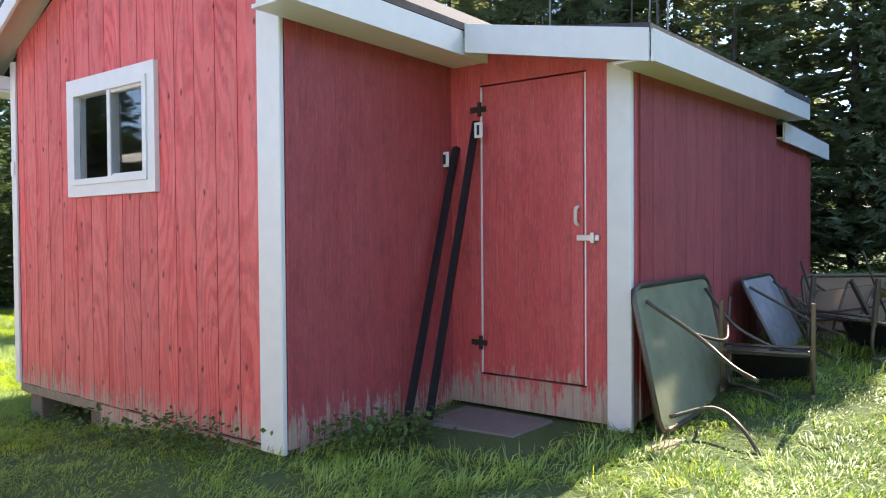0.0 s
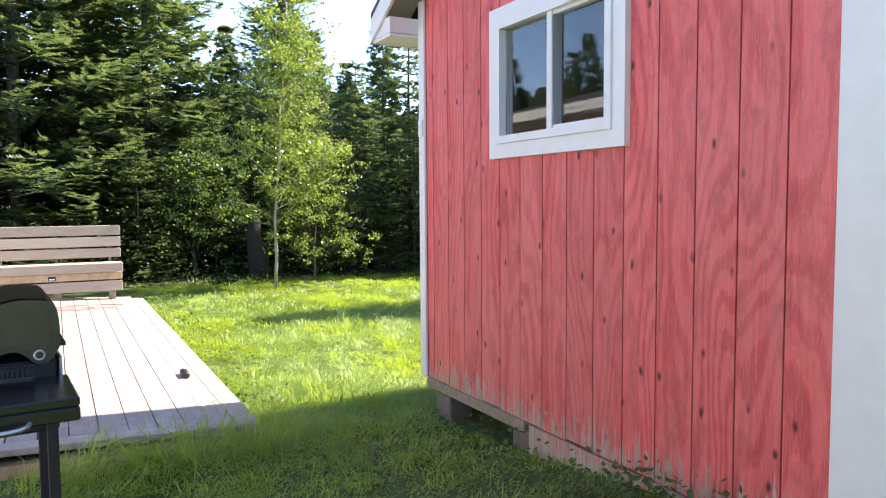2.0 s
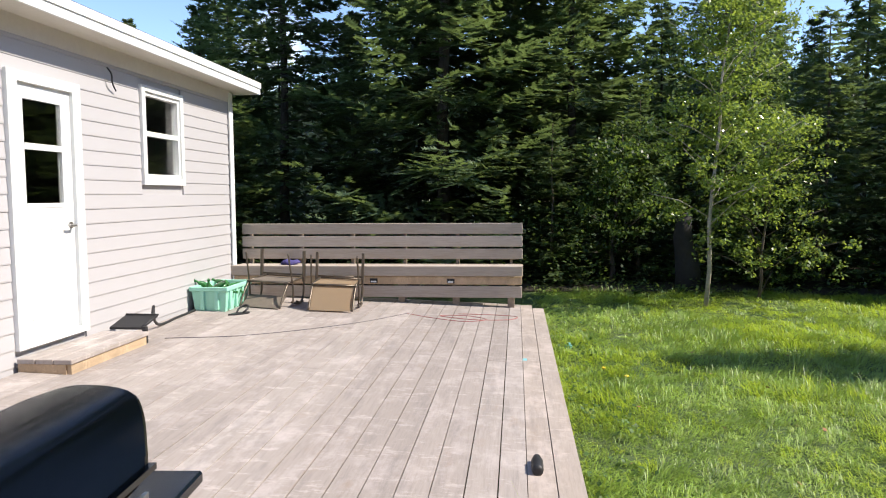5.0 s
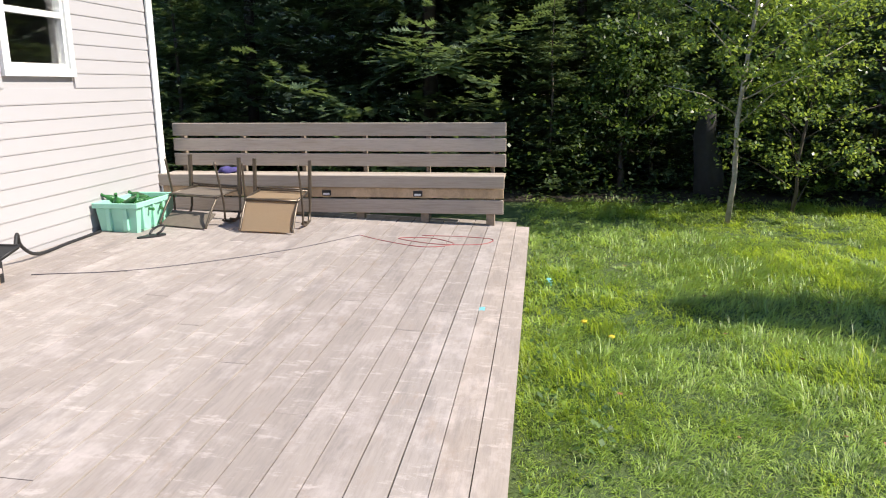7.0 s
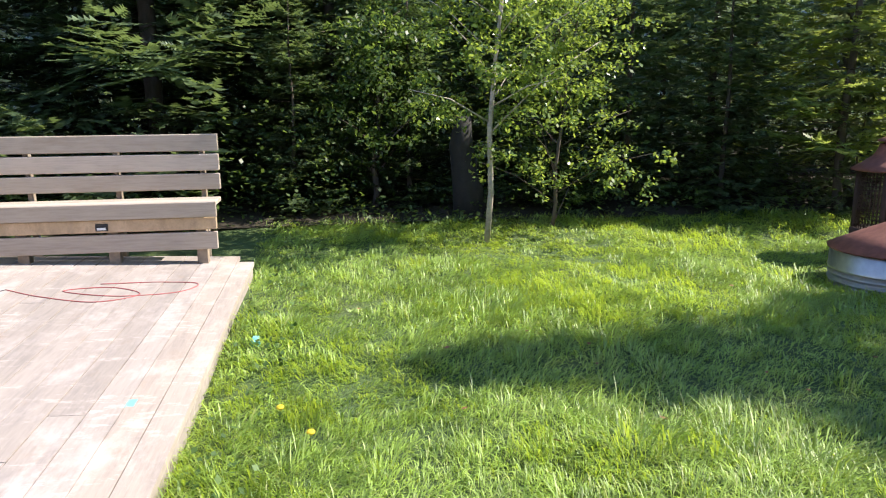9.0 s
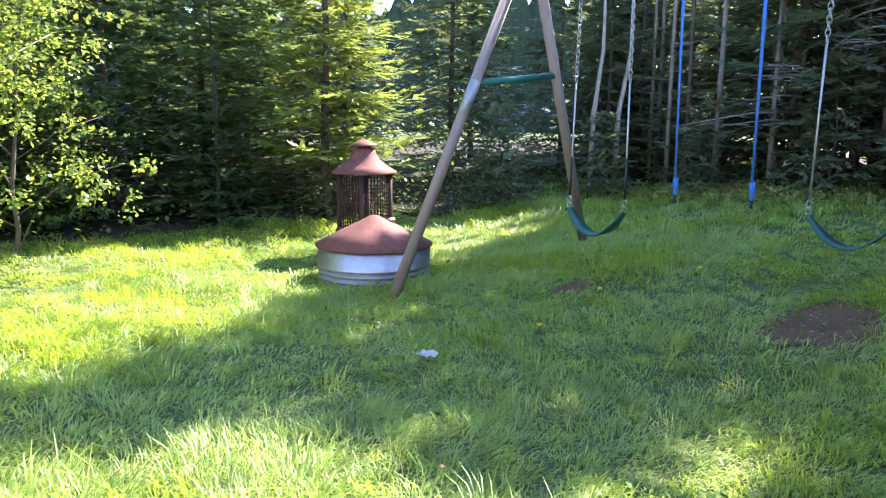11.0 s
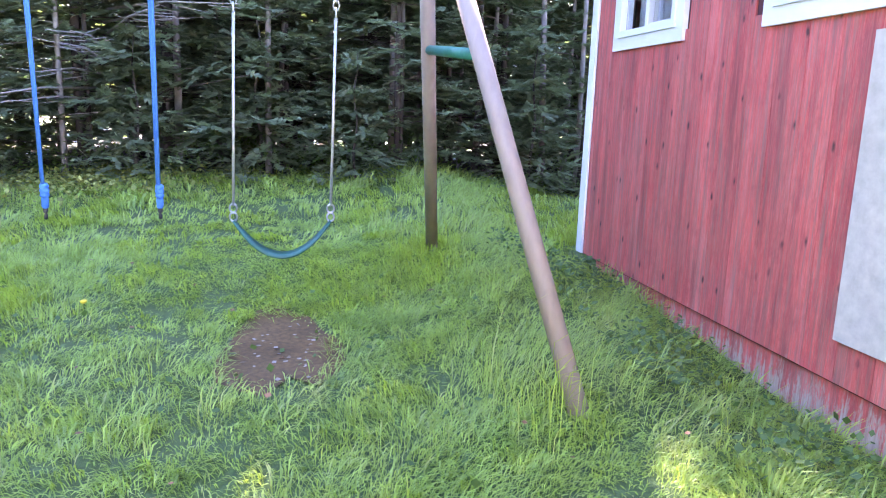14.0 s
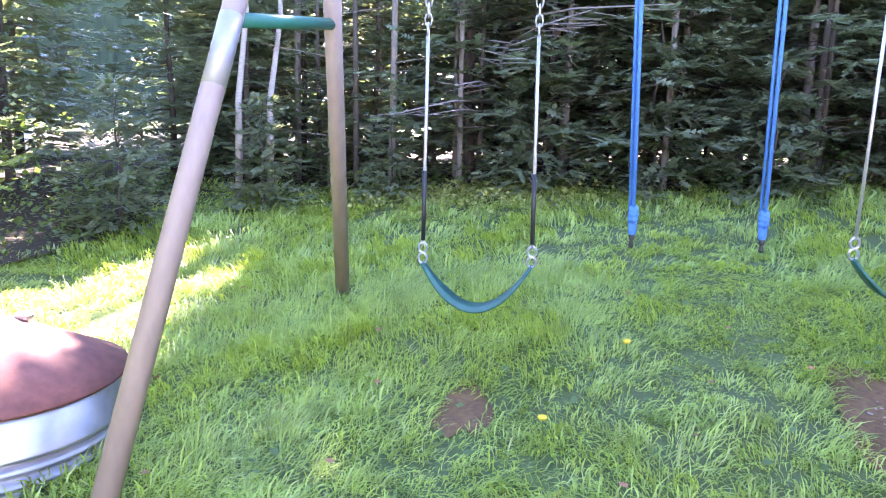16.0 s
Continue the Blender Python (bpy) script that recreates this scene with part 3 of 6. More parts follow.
for y0, y1 in ((-OV, SL / 2), (SL + OV, SL / 2)):
    bm = bmesh.new()
    prism(bm, [(-OVX - 0.004, y0, slope_z(y0) - 0.16), (-OVX - 0.004, y1, slope_z(y1) - 0.16), (-OVX - 0.004, y1, slope_z(y1) - 0.004), (-OVX - 0.004, y0, slope_z(y0) - 0.004)], (0.022, 0, 0))
    part("rake_board", bm, "white", roof)
    bm = bmesh.new()
    prism(bm, [(-OVX + 0.02, y0, slope_z(y0) - 0.03), (-OVX + 0.02, y1, slope_z(y1) - 0.03), (-OVX + 0.02, y1, slope_z(y1) - 0.012), (-OVX + 0.02, y0, slope_z(y0) - 0.012)], (OVX, 0, 0))
    part("soffit", bm, "soffit", roof)
for y0, s in ((-OV, 1), (SL + OV, -1)):
    part("fascia", boxes((-OVX + 0.02, SD + OVX, min(y0, y0 + s * 0.022), max(y0, y0 + s * 0.022), slope_z(y0) - 0.17, slope_z(y0) - 0.006)), "white", roof)
    w0 = 0.0 if s > 0 else SL
    part("soffit", boxes((-OVX + 0.02, SD, min(y0 + s * 0.024, w0 - s * 0.036), max(y0 + s * 0.024, w0 - s * 0.036), slope_z(y0) - 0.165, slope_z(y0) - 0.145)), "white", roof)
part("eave_box", boxes((-OVX + 0.02, 0.0, SL + 0.036, SL + OV - 0.024, slope_z(SL + OV) - 0.14, slope_z(SL + OV) - 0.03)), "white", roof)

# lean-to with the door
LX, LY = 1.60, -1.41
leanto = thing("lean_to", (LX, LY, 0), "low red lean-to with a plywood door beside the shed", "shed")


def lean_z(y):
    return 2.63 + 0.205 * y


DY0, DY1, DZ0, DZ1 = -1.10, -0.27, 0.25, 2.33
bm = bmesh.new()
prism(bm, [(LX, LY, DZ1), (LX, -0.012, DZ1), (LX, -0.012, lean_z(0)), (LX, LY, lean_z(LY))], (0.09, 0, 0))
box(bm, LX, LX + 0.09, LY, DY0, 0.03, DZ1)
box(bm, LX, LX + 0.09, DY1, -0.012, 0.03, DZ1)
box(bm, LX, LX + 0.09, DY0, DY1, 0.03, DZ0)
lw = part("wall", bm, "red_smooth", leanto)
door = part("door", boxes((LX + 0.008, LX + 0.045, DY0 + 0.012, DY1 - 0.012, DZ0 + 0.012, DZ1 - 0.01), bevel=0.003), "red_smooth", leanto, "red plywood door with peeling paint at its foot")
for yy in (DY0 + 0.006, DY1 - 0.006):
    part("door_edge", boxes((LX + 0.002, LX + 0.03, yy - 0.005, yy + 0.005, DZ0 + 0.012, DZ1 - 0.012)), "paper", door)
part("door_stile", boxes((LX - 0.006, LX + 0.008, DY0 + 0.02, DY0 + 0.10, DZ0 + 0.03, DZ1 - 0.05)), "red_smooth", door)
part("hasp", boxes((LX - 0.02, LX - 0.004, -1.20, -1.04, 1.215, 1.255), (LX - 0.03, LX - 0.004, -1.17, -1.14, 1.20, 1.27), bevel=0.003), "steel", door)
part("handle", tube(bmesh.new(), arc([(LX + 0.0, -1.045, 1.32), (LX - 0.05, -1.05, 1.34), (LX - 0.05, -1.05, 1.42), (LX + 0.0, -1.045, 1.44)]), 0.012), "soffit", door)
for zz in (0.48, 2.16):
    part("hinge", boxes((LX - 0.012, LX, DY1 - 0.05, DY1 + 0.08, zz - 0.02, zz + 0.02), (LX - 0.018, LX, DY1 - 0.012, DY1 + 0.012, zz - 0.05, zz + 0.05)), "rust_dark", door)
part("corner_trim", boxes((LX - 0.026, LX + 0.015, LY - 0.012, LY + 0.155, 0.0, lean_z(LY) + 0.01), bevel=0.006), "white", leanto)
part("wall", boxes((LX + 0.09, 5.38, LY, LY + 0.09, 0.05, lean_z(LY))), "red_shaded", leanto)


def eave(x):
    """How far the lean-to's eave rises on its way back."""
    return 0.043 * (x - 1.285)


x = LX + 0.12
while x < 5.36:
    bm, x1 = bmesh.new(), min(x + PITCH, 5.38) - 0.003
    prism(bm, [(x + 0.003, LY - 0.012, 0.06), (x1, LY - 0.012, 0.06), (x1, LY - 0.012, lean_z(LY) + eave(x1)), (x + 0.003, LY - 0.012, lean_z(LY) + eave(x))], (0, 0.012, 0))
    part("board", bm, "red_shaded", leanto)
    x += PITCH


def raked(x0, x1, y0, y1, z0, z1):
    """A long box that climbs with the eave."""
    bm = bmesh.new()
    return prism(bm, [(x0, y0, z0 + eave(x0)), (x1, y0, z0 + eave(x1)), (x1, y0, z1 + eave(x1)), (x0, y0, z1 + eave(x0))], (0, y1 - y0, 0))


part("wall", boxes((5.40, 7.26, LY + 0.02, LY + 0.11, 0.1, 2.30)), "red_shaded", leanto, "red wall of the lower rear end, darkened for shade")
part("wall", boxes((7.16, 7.26, LY + 0.112, 0.0, 0.1, 2.26)), "red_shaded", leanto)
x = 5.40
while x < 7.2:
    part("board", boxes((x + 0.003, min(x + PITCH, 7.26) - 0.003, LY + 0.008, LY + 0.018, 0.1, 2.30)), "red_shaded", leanto)
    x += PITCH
EY = LY - 0.24
bm = bmesh.new()
prism(bm, [(1.30, EY, lean_z(EY) + 0.125), (1.30, -0.02, lean_z(0) + 0.02), (5.74, -0.02, lean_z(0) + 0.02), (5.74, EY - 0.03, lean_z(EY) + 0.125 + eave(5.74))], (0, 0, 0.055))
lroof = part("roof", bm, "shingle", leanto)
bm = bmesh.new()
prism(bm, [(1.285, EY + 0.005, 2.25), (1.285, -0.36, lean_z(-0.36) - 0.06), (1.285, -0.36, lean_z(-0.36) + 0.13), (1.285, EY + 0.005, 2.44)], (0.022, 0, 0))
part("rake_board", bm, "white", lroof)
bm = bmesh.new()
prism(bm, [(1.31, LY - 0.22, lean_z(LY - 0.22) + 0.0), (1.31, -0.03, lean_z(-0.03) - 0.02), (1.31, -0.03, lean_z(-0.03) - 0.005), (1.31, LY - 0.22, lean_z(LY - 0.22) + 0.015)], (0.285, 0, 0))
part("soffit", bm, "soffit", lroof)
part("fascia", raked(1.31, 5.72, EY - 0.022, EY, 2.25, 2.435), "white", lroof)
part("soffit", raked(1.31, 5.70, EY + 0.002, LY - 0.014, 2.262, 2.278), "soffit", lroof)
part("end_board", boxes((5.722, 5.742, EY - 0.02, -0.03, 2.45, 2.62)), "white", lroof)
rear = part("rear_roof", boxes((5.40, 7.95, LY - 0.06, 0.0, 2.375, 2.43)), "shingle", leanto)
part("fascia", boxes((5.42, 7.95, LY - 0.085, LY - 0.062, 2.20, 2.40)), "white", rear)
part("soffit", boxes((5.42, 7.93, LY - 0.060, LY + 0.004, 2.235, 2.25)), "soffit", rear)

single("doorstep_slab", boxes((1.04, 1.58, -0.88, -0.14, -0.14, 0.012), bevel=0.02), "concrete", "grey concrete slab in front of the shed door", "slab", kind="structure")


# ---- house ----
HX, HY0, HY1 = -5.383, -4.0, 10.45
house = thing("house", (HX, 3.0, -0.3), "single-storey house with white vinyl siding and a low roof", "house")
D0, D1 = 6.20, 6.95        # door opening
W0, W1, V0, V1 = 8.17, 8.95, 1.56, 2.44
hw = part("wall", boxes((HX - 0.15, HX - 0.02, HY0, D0, -0.3, 2.75), (HX - 0.15, HX - 0.02, D0, D1, 2.26, 2.75), (HX - 0.15, HX - 0.02, D0, D1, -0.3, 0.20), (HX - 0.15, HX - 0.02, D1, W0, -0.3, 2.75),
                        (HX - 0.15, HX - 0.02, W0, W1, -0.3, V0), (HX - 0.15, HX - 0.02, W0, W1, V1, 2.75), (HX - 0.15, HX - 0.02, W1, HY1, -0.3, 2.75)), "vinyl", house)
part("wall", boxes((-12.0, HX - 0.15, HY1 - 0.15, HY1, -0.3, 2.75)), "vinyl", house)
part("wall", boxes((-12.0, HX - 0.15, HY0, HY0 + 0.15, -0.3, 2.75)), "vinyl", house)
part("wall", boxes((-12.1, -11.98, HY0, HY1, -0.3, 2.75)), "vinyl", house)
CLAP = 0.131
z = -0.185
while z < 2.62:
    spans = [(HY0, HY1 - 0.02)]
    cuts = []
    if z + CLAP > 0.20 and z < 2.30:
        cuts.append((D0 - 0.09, D1 + 0.09))
    if z + CLAP > V0 - 0.08 and z < V1 + 0.08:
        cuts.append((W0 - 0.075, W1 + 0.075))
    for c0, c1 in cuts:
        spans = [s for a, b in spans for s in ((a, min(b, c0)), (max(a, c1), b)) if s[1] - s[0] > 0.01]
    for a, b in spans:
        bm = bmesh.new()
        prism(bm, [(HX - 0.02, a, z), (HX + 0.002, a, z + 0.002), (HX + 0.004, a, z + 0.014), (HX - 0.004, a, z + CLAP), (HX - 0.02, a, z + CLAP)], (0, b - a, 0))
        part("clapboard", bm, "vinyl", hw)
    z += CLAP
part("corner_trim", boxes((HX - 0.06, HX + 0.03, HY1 - 0.02, HY1 + 0.03, -0.25, 2.72), (HX + 0.014, HX + 0.03, HY1 - 0.09, HY1 - 0.02, -0.25, 2.72)), "white", house)
part("soffit", boxes((HX - 0.02, -5.09, HY0, 10.74, 2.745, 2.765)), "soffit", house)
part("frieze", boxes((HX - 0.002, HX + 0.018, HY0, HY1, 2.60, 2.745)), "soffit", house)
bm = bmesh.new()
prism(bm, [(-5.06, HY0 - 0.3, 2.90), (-8.7, HY0 - 0.3, 3.85), (-12.4, HY0 - 0.3, 2.90), (-12.4, HY0 - 0.3, 2.84), (-8.7, HY0 - 0.3, 3.78), (-5.06, HY0 - 0.3, 2.84)], (0, 10.76 - HY0 + 0.3, 0))
hr = part("roof", bm, "shingle", house)
part("fascia", boxes((-5.092, -5.07, HY0 - 0.3, 10.76, 2.74, 2.86), (-5.072, -5.058, HY0 - 0.3, 10.77, 2.82, 2.895)), "white", hr)
bm = bmesh.new()
prism(bm, [(-5.07, 10.742, 2.74), (-5.07, 10.742, 2.86), (-8.7, 10.742, 3.80), (-12.3, 10.742, 2.86), (-12.3, 10.742, 2.74)], (0, 0.02, 0))
part("gable_panel", bm, "white", hr)
bm = bmesh.new()
prism(bm, [(HX - 0.1, HY1 - 0.14, 2.75), (-8.7, HY1 - 0.14, 3.72), (-12.0, HY1 - 0.14, 2.75)], (0, 0.12, 0))
part("gable_panel", bm, "vinyl", hr)

bm = ring(bmesh.new(), "y", HX - 0.035, HX + 0.005, D0 + 0.12, D1 - 0.16, 1.30, 2.13, 0.09, 0.12, 1.04)
hd = part("door", bm, "white", house, "white panelled entrance door with a glazed upper half")
part("door_frame", ring(bmesh.new(), "y", HX - 0.04, HX + 0.035, D0 + 0.028, D1 - 0.028, 0.255, 2.25, 0.113, 0.08, 0.055), "white", hd)
part("door_stile", boxes((HX - 0.035, HX + 0.004, D1 - 0.069, D1 - 0.030, 0.262, 2.247)), "white", hd)
part("glazing_bar", boxes((HX - 0.02, HX + 0.012, D0 + 0.12, D1 - 0.16, 1.74, 1.79)), "white", hd)
part("glazing_bar", boxes((HX - 0.01, HX + 0.010, D0 + 0.12, D1 - 0.16, 1.285, 1.32)), "white", hd)
part("pane", boxes((HX - 0.02, HX - 0.012, D0 + 0.12, D1 - 0.16, 1.30, 2.13)), "glass", hd).visible_shadow = False
for y0, y1 in ((D0 + 0.12, D0 + 0.34), (D0 + 0.40, D1 - 0.10)):
    part("door_panel", boxes((HX + 0.003, HX + 0.012, y0, y1, 0.40, 1.12), bevel=0.006), "white", hd)
lever = bmesh.new()
lathe(lever, [(0.028, 0), (0.028, 0.012)], 16)
bmesh.ops.transform(lever, matrix=Matrix.Translation((HX + 0.006, D1 - 0.09, 1.13)) @ Matrix.Rotation(radians(90), 4, "Y"), verts=lever.verts)
tube(lever, arc([(HX + 0.01, D1 - 0.09, 1.13), (HX + 0.06, D1 - 0.09, 1.13), (HX + 0.065, D1 - 0.15, 1.125), (HX + 0.065, D1 - 0.20, 1.13)]), 0.010, 8)
part("door_handle", lever, "brass", hd)
win = part("window", ring(bmesh.new(), "y", HX - 0.02, HX + 0.03, W0, W1, V0, V1, 0.07, 0.06, 0.07), "white", house)
part("window_frame", ring(bmesh.new(), "y", HX - 0.06, HX + 0.01, W0 + 0.04, W1 - 0.04, V0 + 0.04, V1 - 0.04, 0.039, 0.039), "white", win)
part("sash_bar", boxes((HX - 0.05, HX + 0.008, W0 + 0.04, W1 - 0.04, 1.99, 2.04)), "white", win)
for v0, v1 in ((V0 + 0.04, 1.99), (2.04, V1 - 0.04)):
    part("pane", boxes((HX - 0.035, HX - 0.028, W0 + 0.04, W1 - 0.04, v0, v1)), "glass", win).visible_shadow = False
# near-black floor and wall hold the indoor shade behind the panes
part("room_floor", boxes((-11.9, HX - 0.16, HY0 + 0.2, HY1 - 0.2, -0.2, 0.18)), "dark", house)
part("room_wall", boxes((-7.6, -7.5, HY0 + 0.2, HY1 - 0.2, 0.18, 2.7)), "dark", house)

# ---- deck ----
DZ = -0.114
FALL = 0.040                   # the deck falls away from the house


def deck_z(x):
    return DZ + FALL * (-1.25 - x)


DX1, DYA, DYB = -1.25, 3.30, 10.72
deck = thing("deck", (-3.3, 7.0, -0.24), "weathered grey wooden deck beside the house", "deck")
for yy in np.arange(DYA + 0.1, DYB, 0.6):
    part("joist", boxes((HX + 0.05, DX1 - 0.055, yy - 0.02, yy + 0.02, -0.30, DZ - 0.042)), "framing", deck)
part("rim_board", boxes((HX + 0.03, DX1 - 0.03, DYA + 0.015, DYA + 0.05, -0.33, DZ - 0.042)), "deck_warm", deck)
part("rim_board", boxes((DX1 - 0.05, DX1 - 0.015, DYA + 0.05, 10.44, -0.33, DZ - 0.042)), "deck", deck)

# ---- bench ----
BX0, BX1 = -5.34, -1.52
bench = thing("deck_bench", (-3.4, 10.5, DZ), "long weathered plank bench with a high slatted back on the deck", "bench")


def plank_x(name, x0, x1, y0, y1, z0, z1, material="bench", parent=bench):
    return part(name, boxes((x0, x1, y0, y1, z0, z1), bevel=0.006), material, parent)


for z0, z1 in ((0.845, 0.99), (0.675, 0.82), (0.51, 0.65)):
    plank_x("back_slat", BX0, BX1, 10.66, 10.70, z0, z1)
for yy in (10.36, 10.51):
    plank_x("seat_plank", BX0 - 0.15 if yy < 10.4 else BX0, BX1, yy, yy + 0.142, 0.41, 0.448)
plank_x("seat_apron", BX0 - 0.15, BX1, 10.335, 10.358, 0.315, 0.446)
plank_x("lower_slat", BX0 - 0.10, BX1 - 0.01, 10.37, 10.405, 0.205, 0.312, "deck_warm")
plank_x("lower_slat", BX0 - 0.08, BX1 - 0.01, 10.37, 10.405, 0.035, 0.185)
for xx in np.linspace(BX0 + 0.1, BX1 - 0.15, 6):
    part("post", boxes((xx - 0.045, xx + 0.045, 10.41, 10.50, deck_z(xx) - 0.03, 0.408), (xx - 0.02, xx + 0.02, 10.702, 10.78, DZ - 0.1, 0.96), bevel=0.004), "framing", bench)
for xx in (-2.45, -3.46, -4.75):
    part("bracket", boxes((xx - 0.05, xx + 0.05, 10.36, 10.371, 0.22, 0.28), bevel=0.003), "black_matt", bench)
    part("bracket_plate", boxes((xx - 0.035, xx + 0.035, 10.352, 10.362, 0.23, 0.25)), "paper", bench)

# ---- step at the door ----
SZ = deck_z(-4.95)
stp = thing("door_step", (-5.1, 6.65, SZ), "low weathered wooden step below the house door", "step")
for x0 in np.arange(HX + 0.03, -5.0, 0.148):
    part("tread_board", boxes((x0, x0 + 0.142, 6.08, 7.24, 0.112, 0.15), bevel=0.005), "deck", stp)
part("riser", boxes((-4.965, -4.93, 6.10, 7.22, SZ - 0.02, 0.11)), "deck_warm", stp)
part("side_board", boxes((HX + 0.03, -4.968, 6.09, 6.126, SZ, 0.11)), "deck_warm", stp)
part("side_board", boxes((HX + 0.03, -4.968, 7.19, 7.225, SZ, 0.11)), "deck_warm", stp)

# ---- swing set ----
BZ = 2.32
BEAM_A, BEAM_B = Vector((4.98, 4.90, BZ)), Vector((4.96, 8.56, BZ))
swing_set = thing("swing_set", (4.97, 6.6, -0.2), "brown timber swing frame with green cross bars on the lawn", "swing set")
part("beam", tube(bmesh.new(), [BEAM_A, BEAM_B], 0.05, 16), "timber", swing_set)
LEGS = {"fl": ((3.70, 8.71), 8.46), "bl": ((6.33, 8.66), 8.34), "br": ((6.55, 4.66), 5.06), "fr": ((3.66, 4.53), 5.06)}
legs = {}
for key, ((lx, ly), ty) in LEGS.items():
    foot = Vector((lx, ly, float(level(lx, ly)) - 0.06))
    legs[key] = (foot, Vector((4.97 + (0.04 if lx > 5 else -0.04), ty, BZ + 0.06)))
    part("leg", tube(bmesh.new(), legs[key], 0.046, 16), "timber", swing_set)
for a, b in (("fl", "bl"), ("fr", "br")):
    ends = []
    for k, zz in ((a, 1.40), (b, 1.50)):
        f, t2 = legs[k]
        ends.append(f + (t2 - f) * ((zz - f.z) / (t2.z - f.z)))
    part("cross_bar", tube(bmesh.new(), ends, 0.03, 14), "teal", swing_set, "dark green plastic cross bar")
f, t2 = legs["fl"]
d = (t2 - f).normalized()
c0 = f + (t2 - f) * 0.55 + d.cross(Vector((0, 1, 0))).normalized() * -0.001
bm = bmesh.new()
tube(bm, [c0, c0 + d * 0.30], 0.0472, 16)
part("sticker", bm, "zinc", swing_set, "grey paper label on the leg")


def link(bm, centre, size, turn):
    """One oval link of a chain."""
    rot = Matrix.Rotation(turn, 3, "Z")
    pts = [Vector(centre) + rot @ Vector((math.cos(a) * size * 0.55, 0, math.sin(a) * size)) for a in (2 * math.pi * k / 8 for k in range(9))]
    tube(bm, pts, size * 0.17, 5, cap=False)


def belt_swing(top_l, top_r, ring_l, ring_r, label, sag, sleeve, dark=False):
    sw = thing("belt_swing", (Vector(ring_l) + Vector(ring_r)) / 2, label, "swing", "swings on the frame")
    for top, ring in ((top_l, ring_l), (top_r, ring_r)):
        top, ring = Vector(top), Vector(ring)
        cut = ring + (top - ring) * sleeve
        bm = bmesh.new()
        tube(bm, [ring + (top - ring) * 0.02, cut], 0.0075, 8)
        part("chain_sleeve", bm, "chain", sw, "pale coated chain sleeve")
        if dark:
            part("grip_sleeve", tube(bmesh.new(), [ring + (top - ring) * 0.03, ring + (top - ring) * 0.20], 0.0098, 8), "black_matt", sw, "black rubber grip sleeve")
        bm, k = bmesh.new(), 0
        q = cut
        while (top - q).length > 0.03:
            link(bm, q + Vector((0, 0, 0.02)), 0.028, (k % 2) * math.pi / 2)
            q = q + (top - q).normalized() * 0.04
            k += 1
        part("chain", bm, "chain", sw)
        bm = bmesh.new()
        for dz in (-0.025, 0.022):
            pts = [ring + Vector((0, math.cos(a) * 0.019, dz + math.sin(a) * 0.024)) for a in (2 * math.pi * k / 10 for k in range(11))]
            tube(bm, pts, 0.006, 6, cap=False)
        part("shackle", bm, "steel", sw)
    a, b = Vector(ring_l) - Vector((0, 0, 0.045)), Vector(ring_r) - Vector((0, 0, 0.045))
    rows, n = [], 20
    bm = bmesh.new()
    for i in range(n + 1):
        s = i / n
        p = a.lerp(b, s) - Vector((0, 0, sag * (1 - (2 * s - 1) ** 2)))
        w = 0.03 + 0.045 * min(1, 5 * min(s, 1 - s))
        slope = (1 - 2 * s) * 4 * sag / (b - a).length
        nrm = Vector((0, -slope if b.y < a.y else slope, 1)).normalized() * 0.006
        rows.append([bm.verts.new(p + Vector((-w, 0, 0)) + nrm), bm.verts.new(p + Vector((w, 0, 0)) + nrm), bm.verts.new(p + Vector((w, 0, 0)) - nrm), bm.verts.new(p + Vector((-w, 0, 0)) - nrm)])
    for r0, r1 in zip(rows, rows[1:]):
        for k in range(4):
            bm.faces.new((r0[k], r0[(k + 1) % 4], r1[(k + 1) % 4], r1[k])).smooth = True
    bm.faces.new(list(reversed(rows[0])))
    bm.faces.new(rows[-1])
    part("seat", bm, "belt", sw, "dark green rubber belt seat")
    return sw


belt_swing((4.97, 7.86, BZ - 0.05), (4.97, 7.40, BZ - 0.05), (4.89, 7.853, 0.455), (4.93, 7.37, 0.455), "green belt swing on long sleeved chains", 0.20, 0.52, True)
belt_swing((4.97, 6.02, BZ - 0.05), (4.97, 5.50, BZ - 0.05), (4.96, 6.045, 0.56), (4.95, 5.533, 0.565), "green belt swing on pale chains", 0.19, 0.60)
for ty, (rx, ry, rz) in ((7.00, (4.914, 6.95, 0.575)), (6.42, (4.955, 6.412, 0.575))):
    rope = thing("swing_rope", (rx, ry, rz), "blue rope hanging from the swing beam", "rope", "blue ropes of the swing")
    bm = bmesh.new()
    tube(bm, [(rx - 0.012, ry, rz + 0.05), (4.96, ty, BZ - 0.04)], 0.0085, 8)
    tube(bm, [(rx + 0.012, ry + 0.012, rz + 0.05), (4.98, ty + 0.02, BZ - 0.04)], 0.0075, 8)
    part("cord", bm, "blue", rope)
    bm = bmesh.new()
    lathe(bm, [(0.010, rz), (0.017, rz + 0.01), (0.018, rz + 0.05), (0.015, rz + 0.056), (0.022, rz + 0.064), (0.022, rz + 0.076), (0.018, rz + 0.08), (0.022, rz + 0.085), (0.022, rz + 0.098), (0.018, rz + 0.102), (0.021, rz + 0.107), (0.021, rz + 0.12), (0.010, rz + 0.13)], 14, (rx, ry))
    part("knot", bm, "blue", rope)
    bm = bmesh.new()
    lathe(bm, [(0.004, rz - 0.055), (0.010, rz - 0.05), (0.009, rz - 0.03), (0.005, rz - 0.025), (0.012, rz - 0.015), (0.013, rz + 0.002)], 12, (rx, ry))
    part("hook", bm, "black_matt", rope)

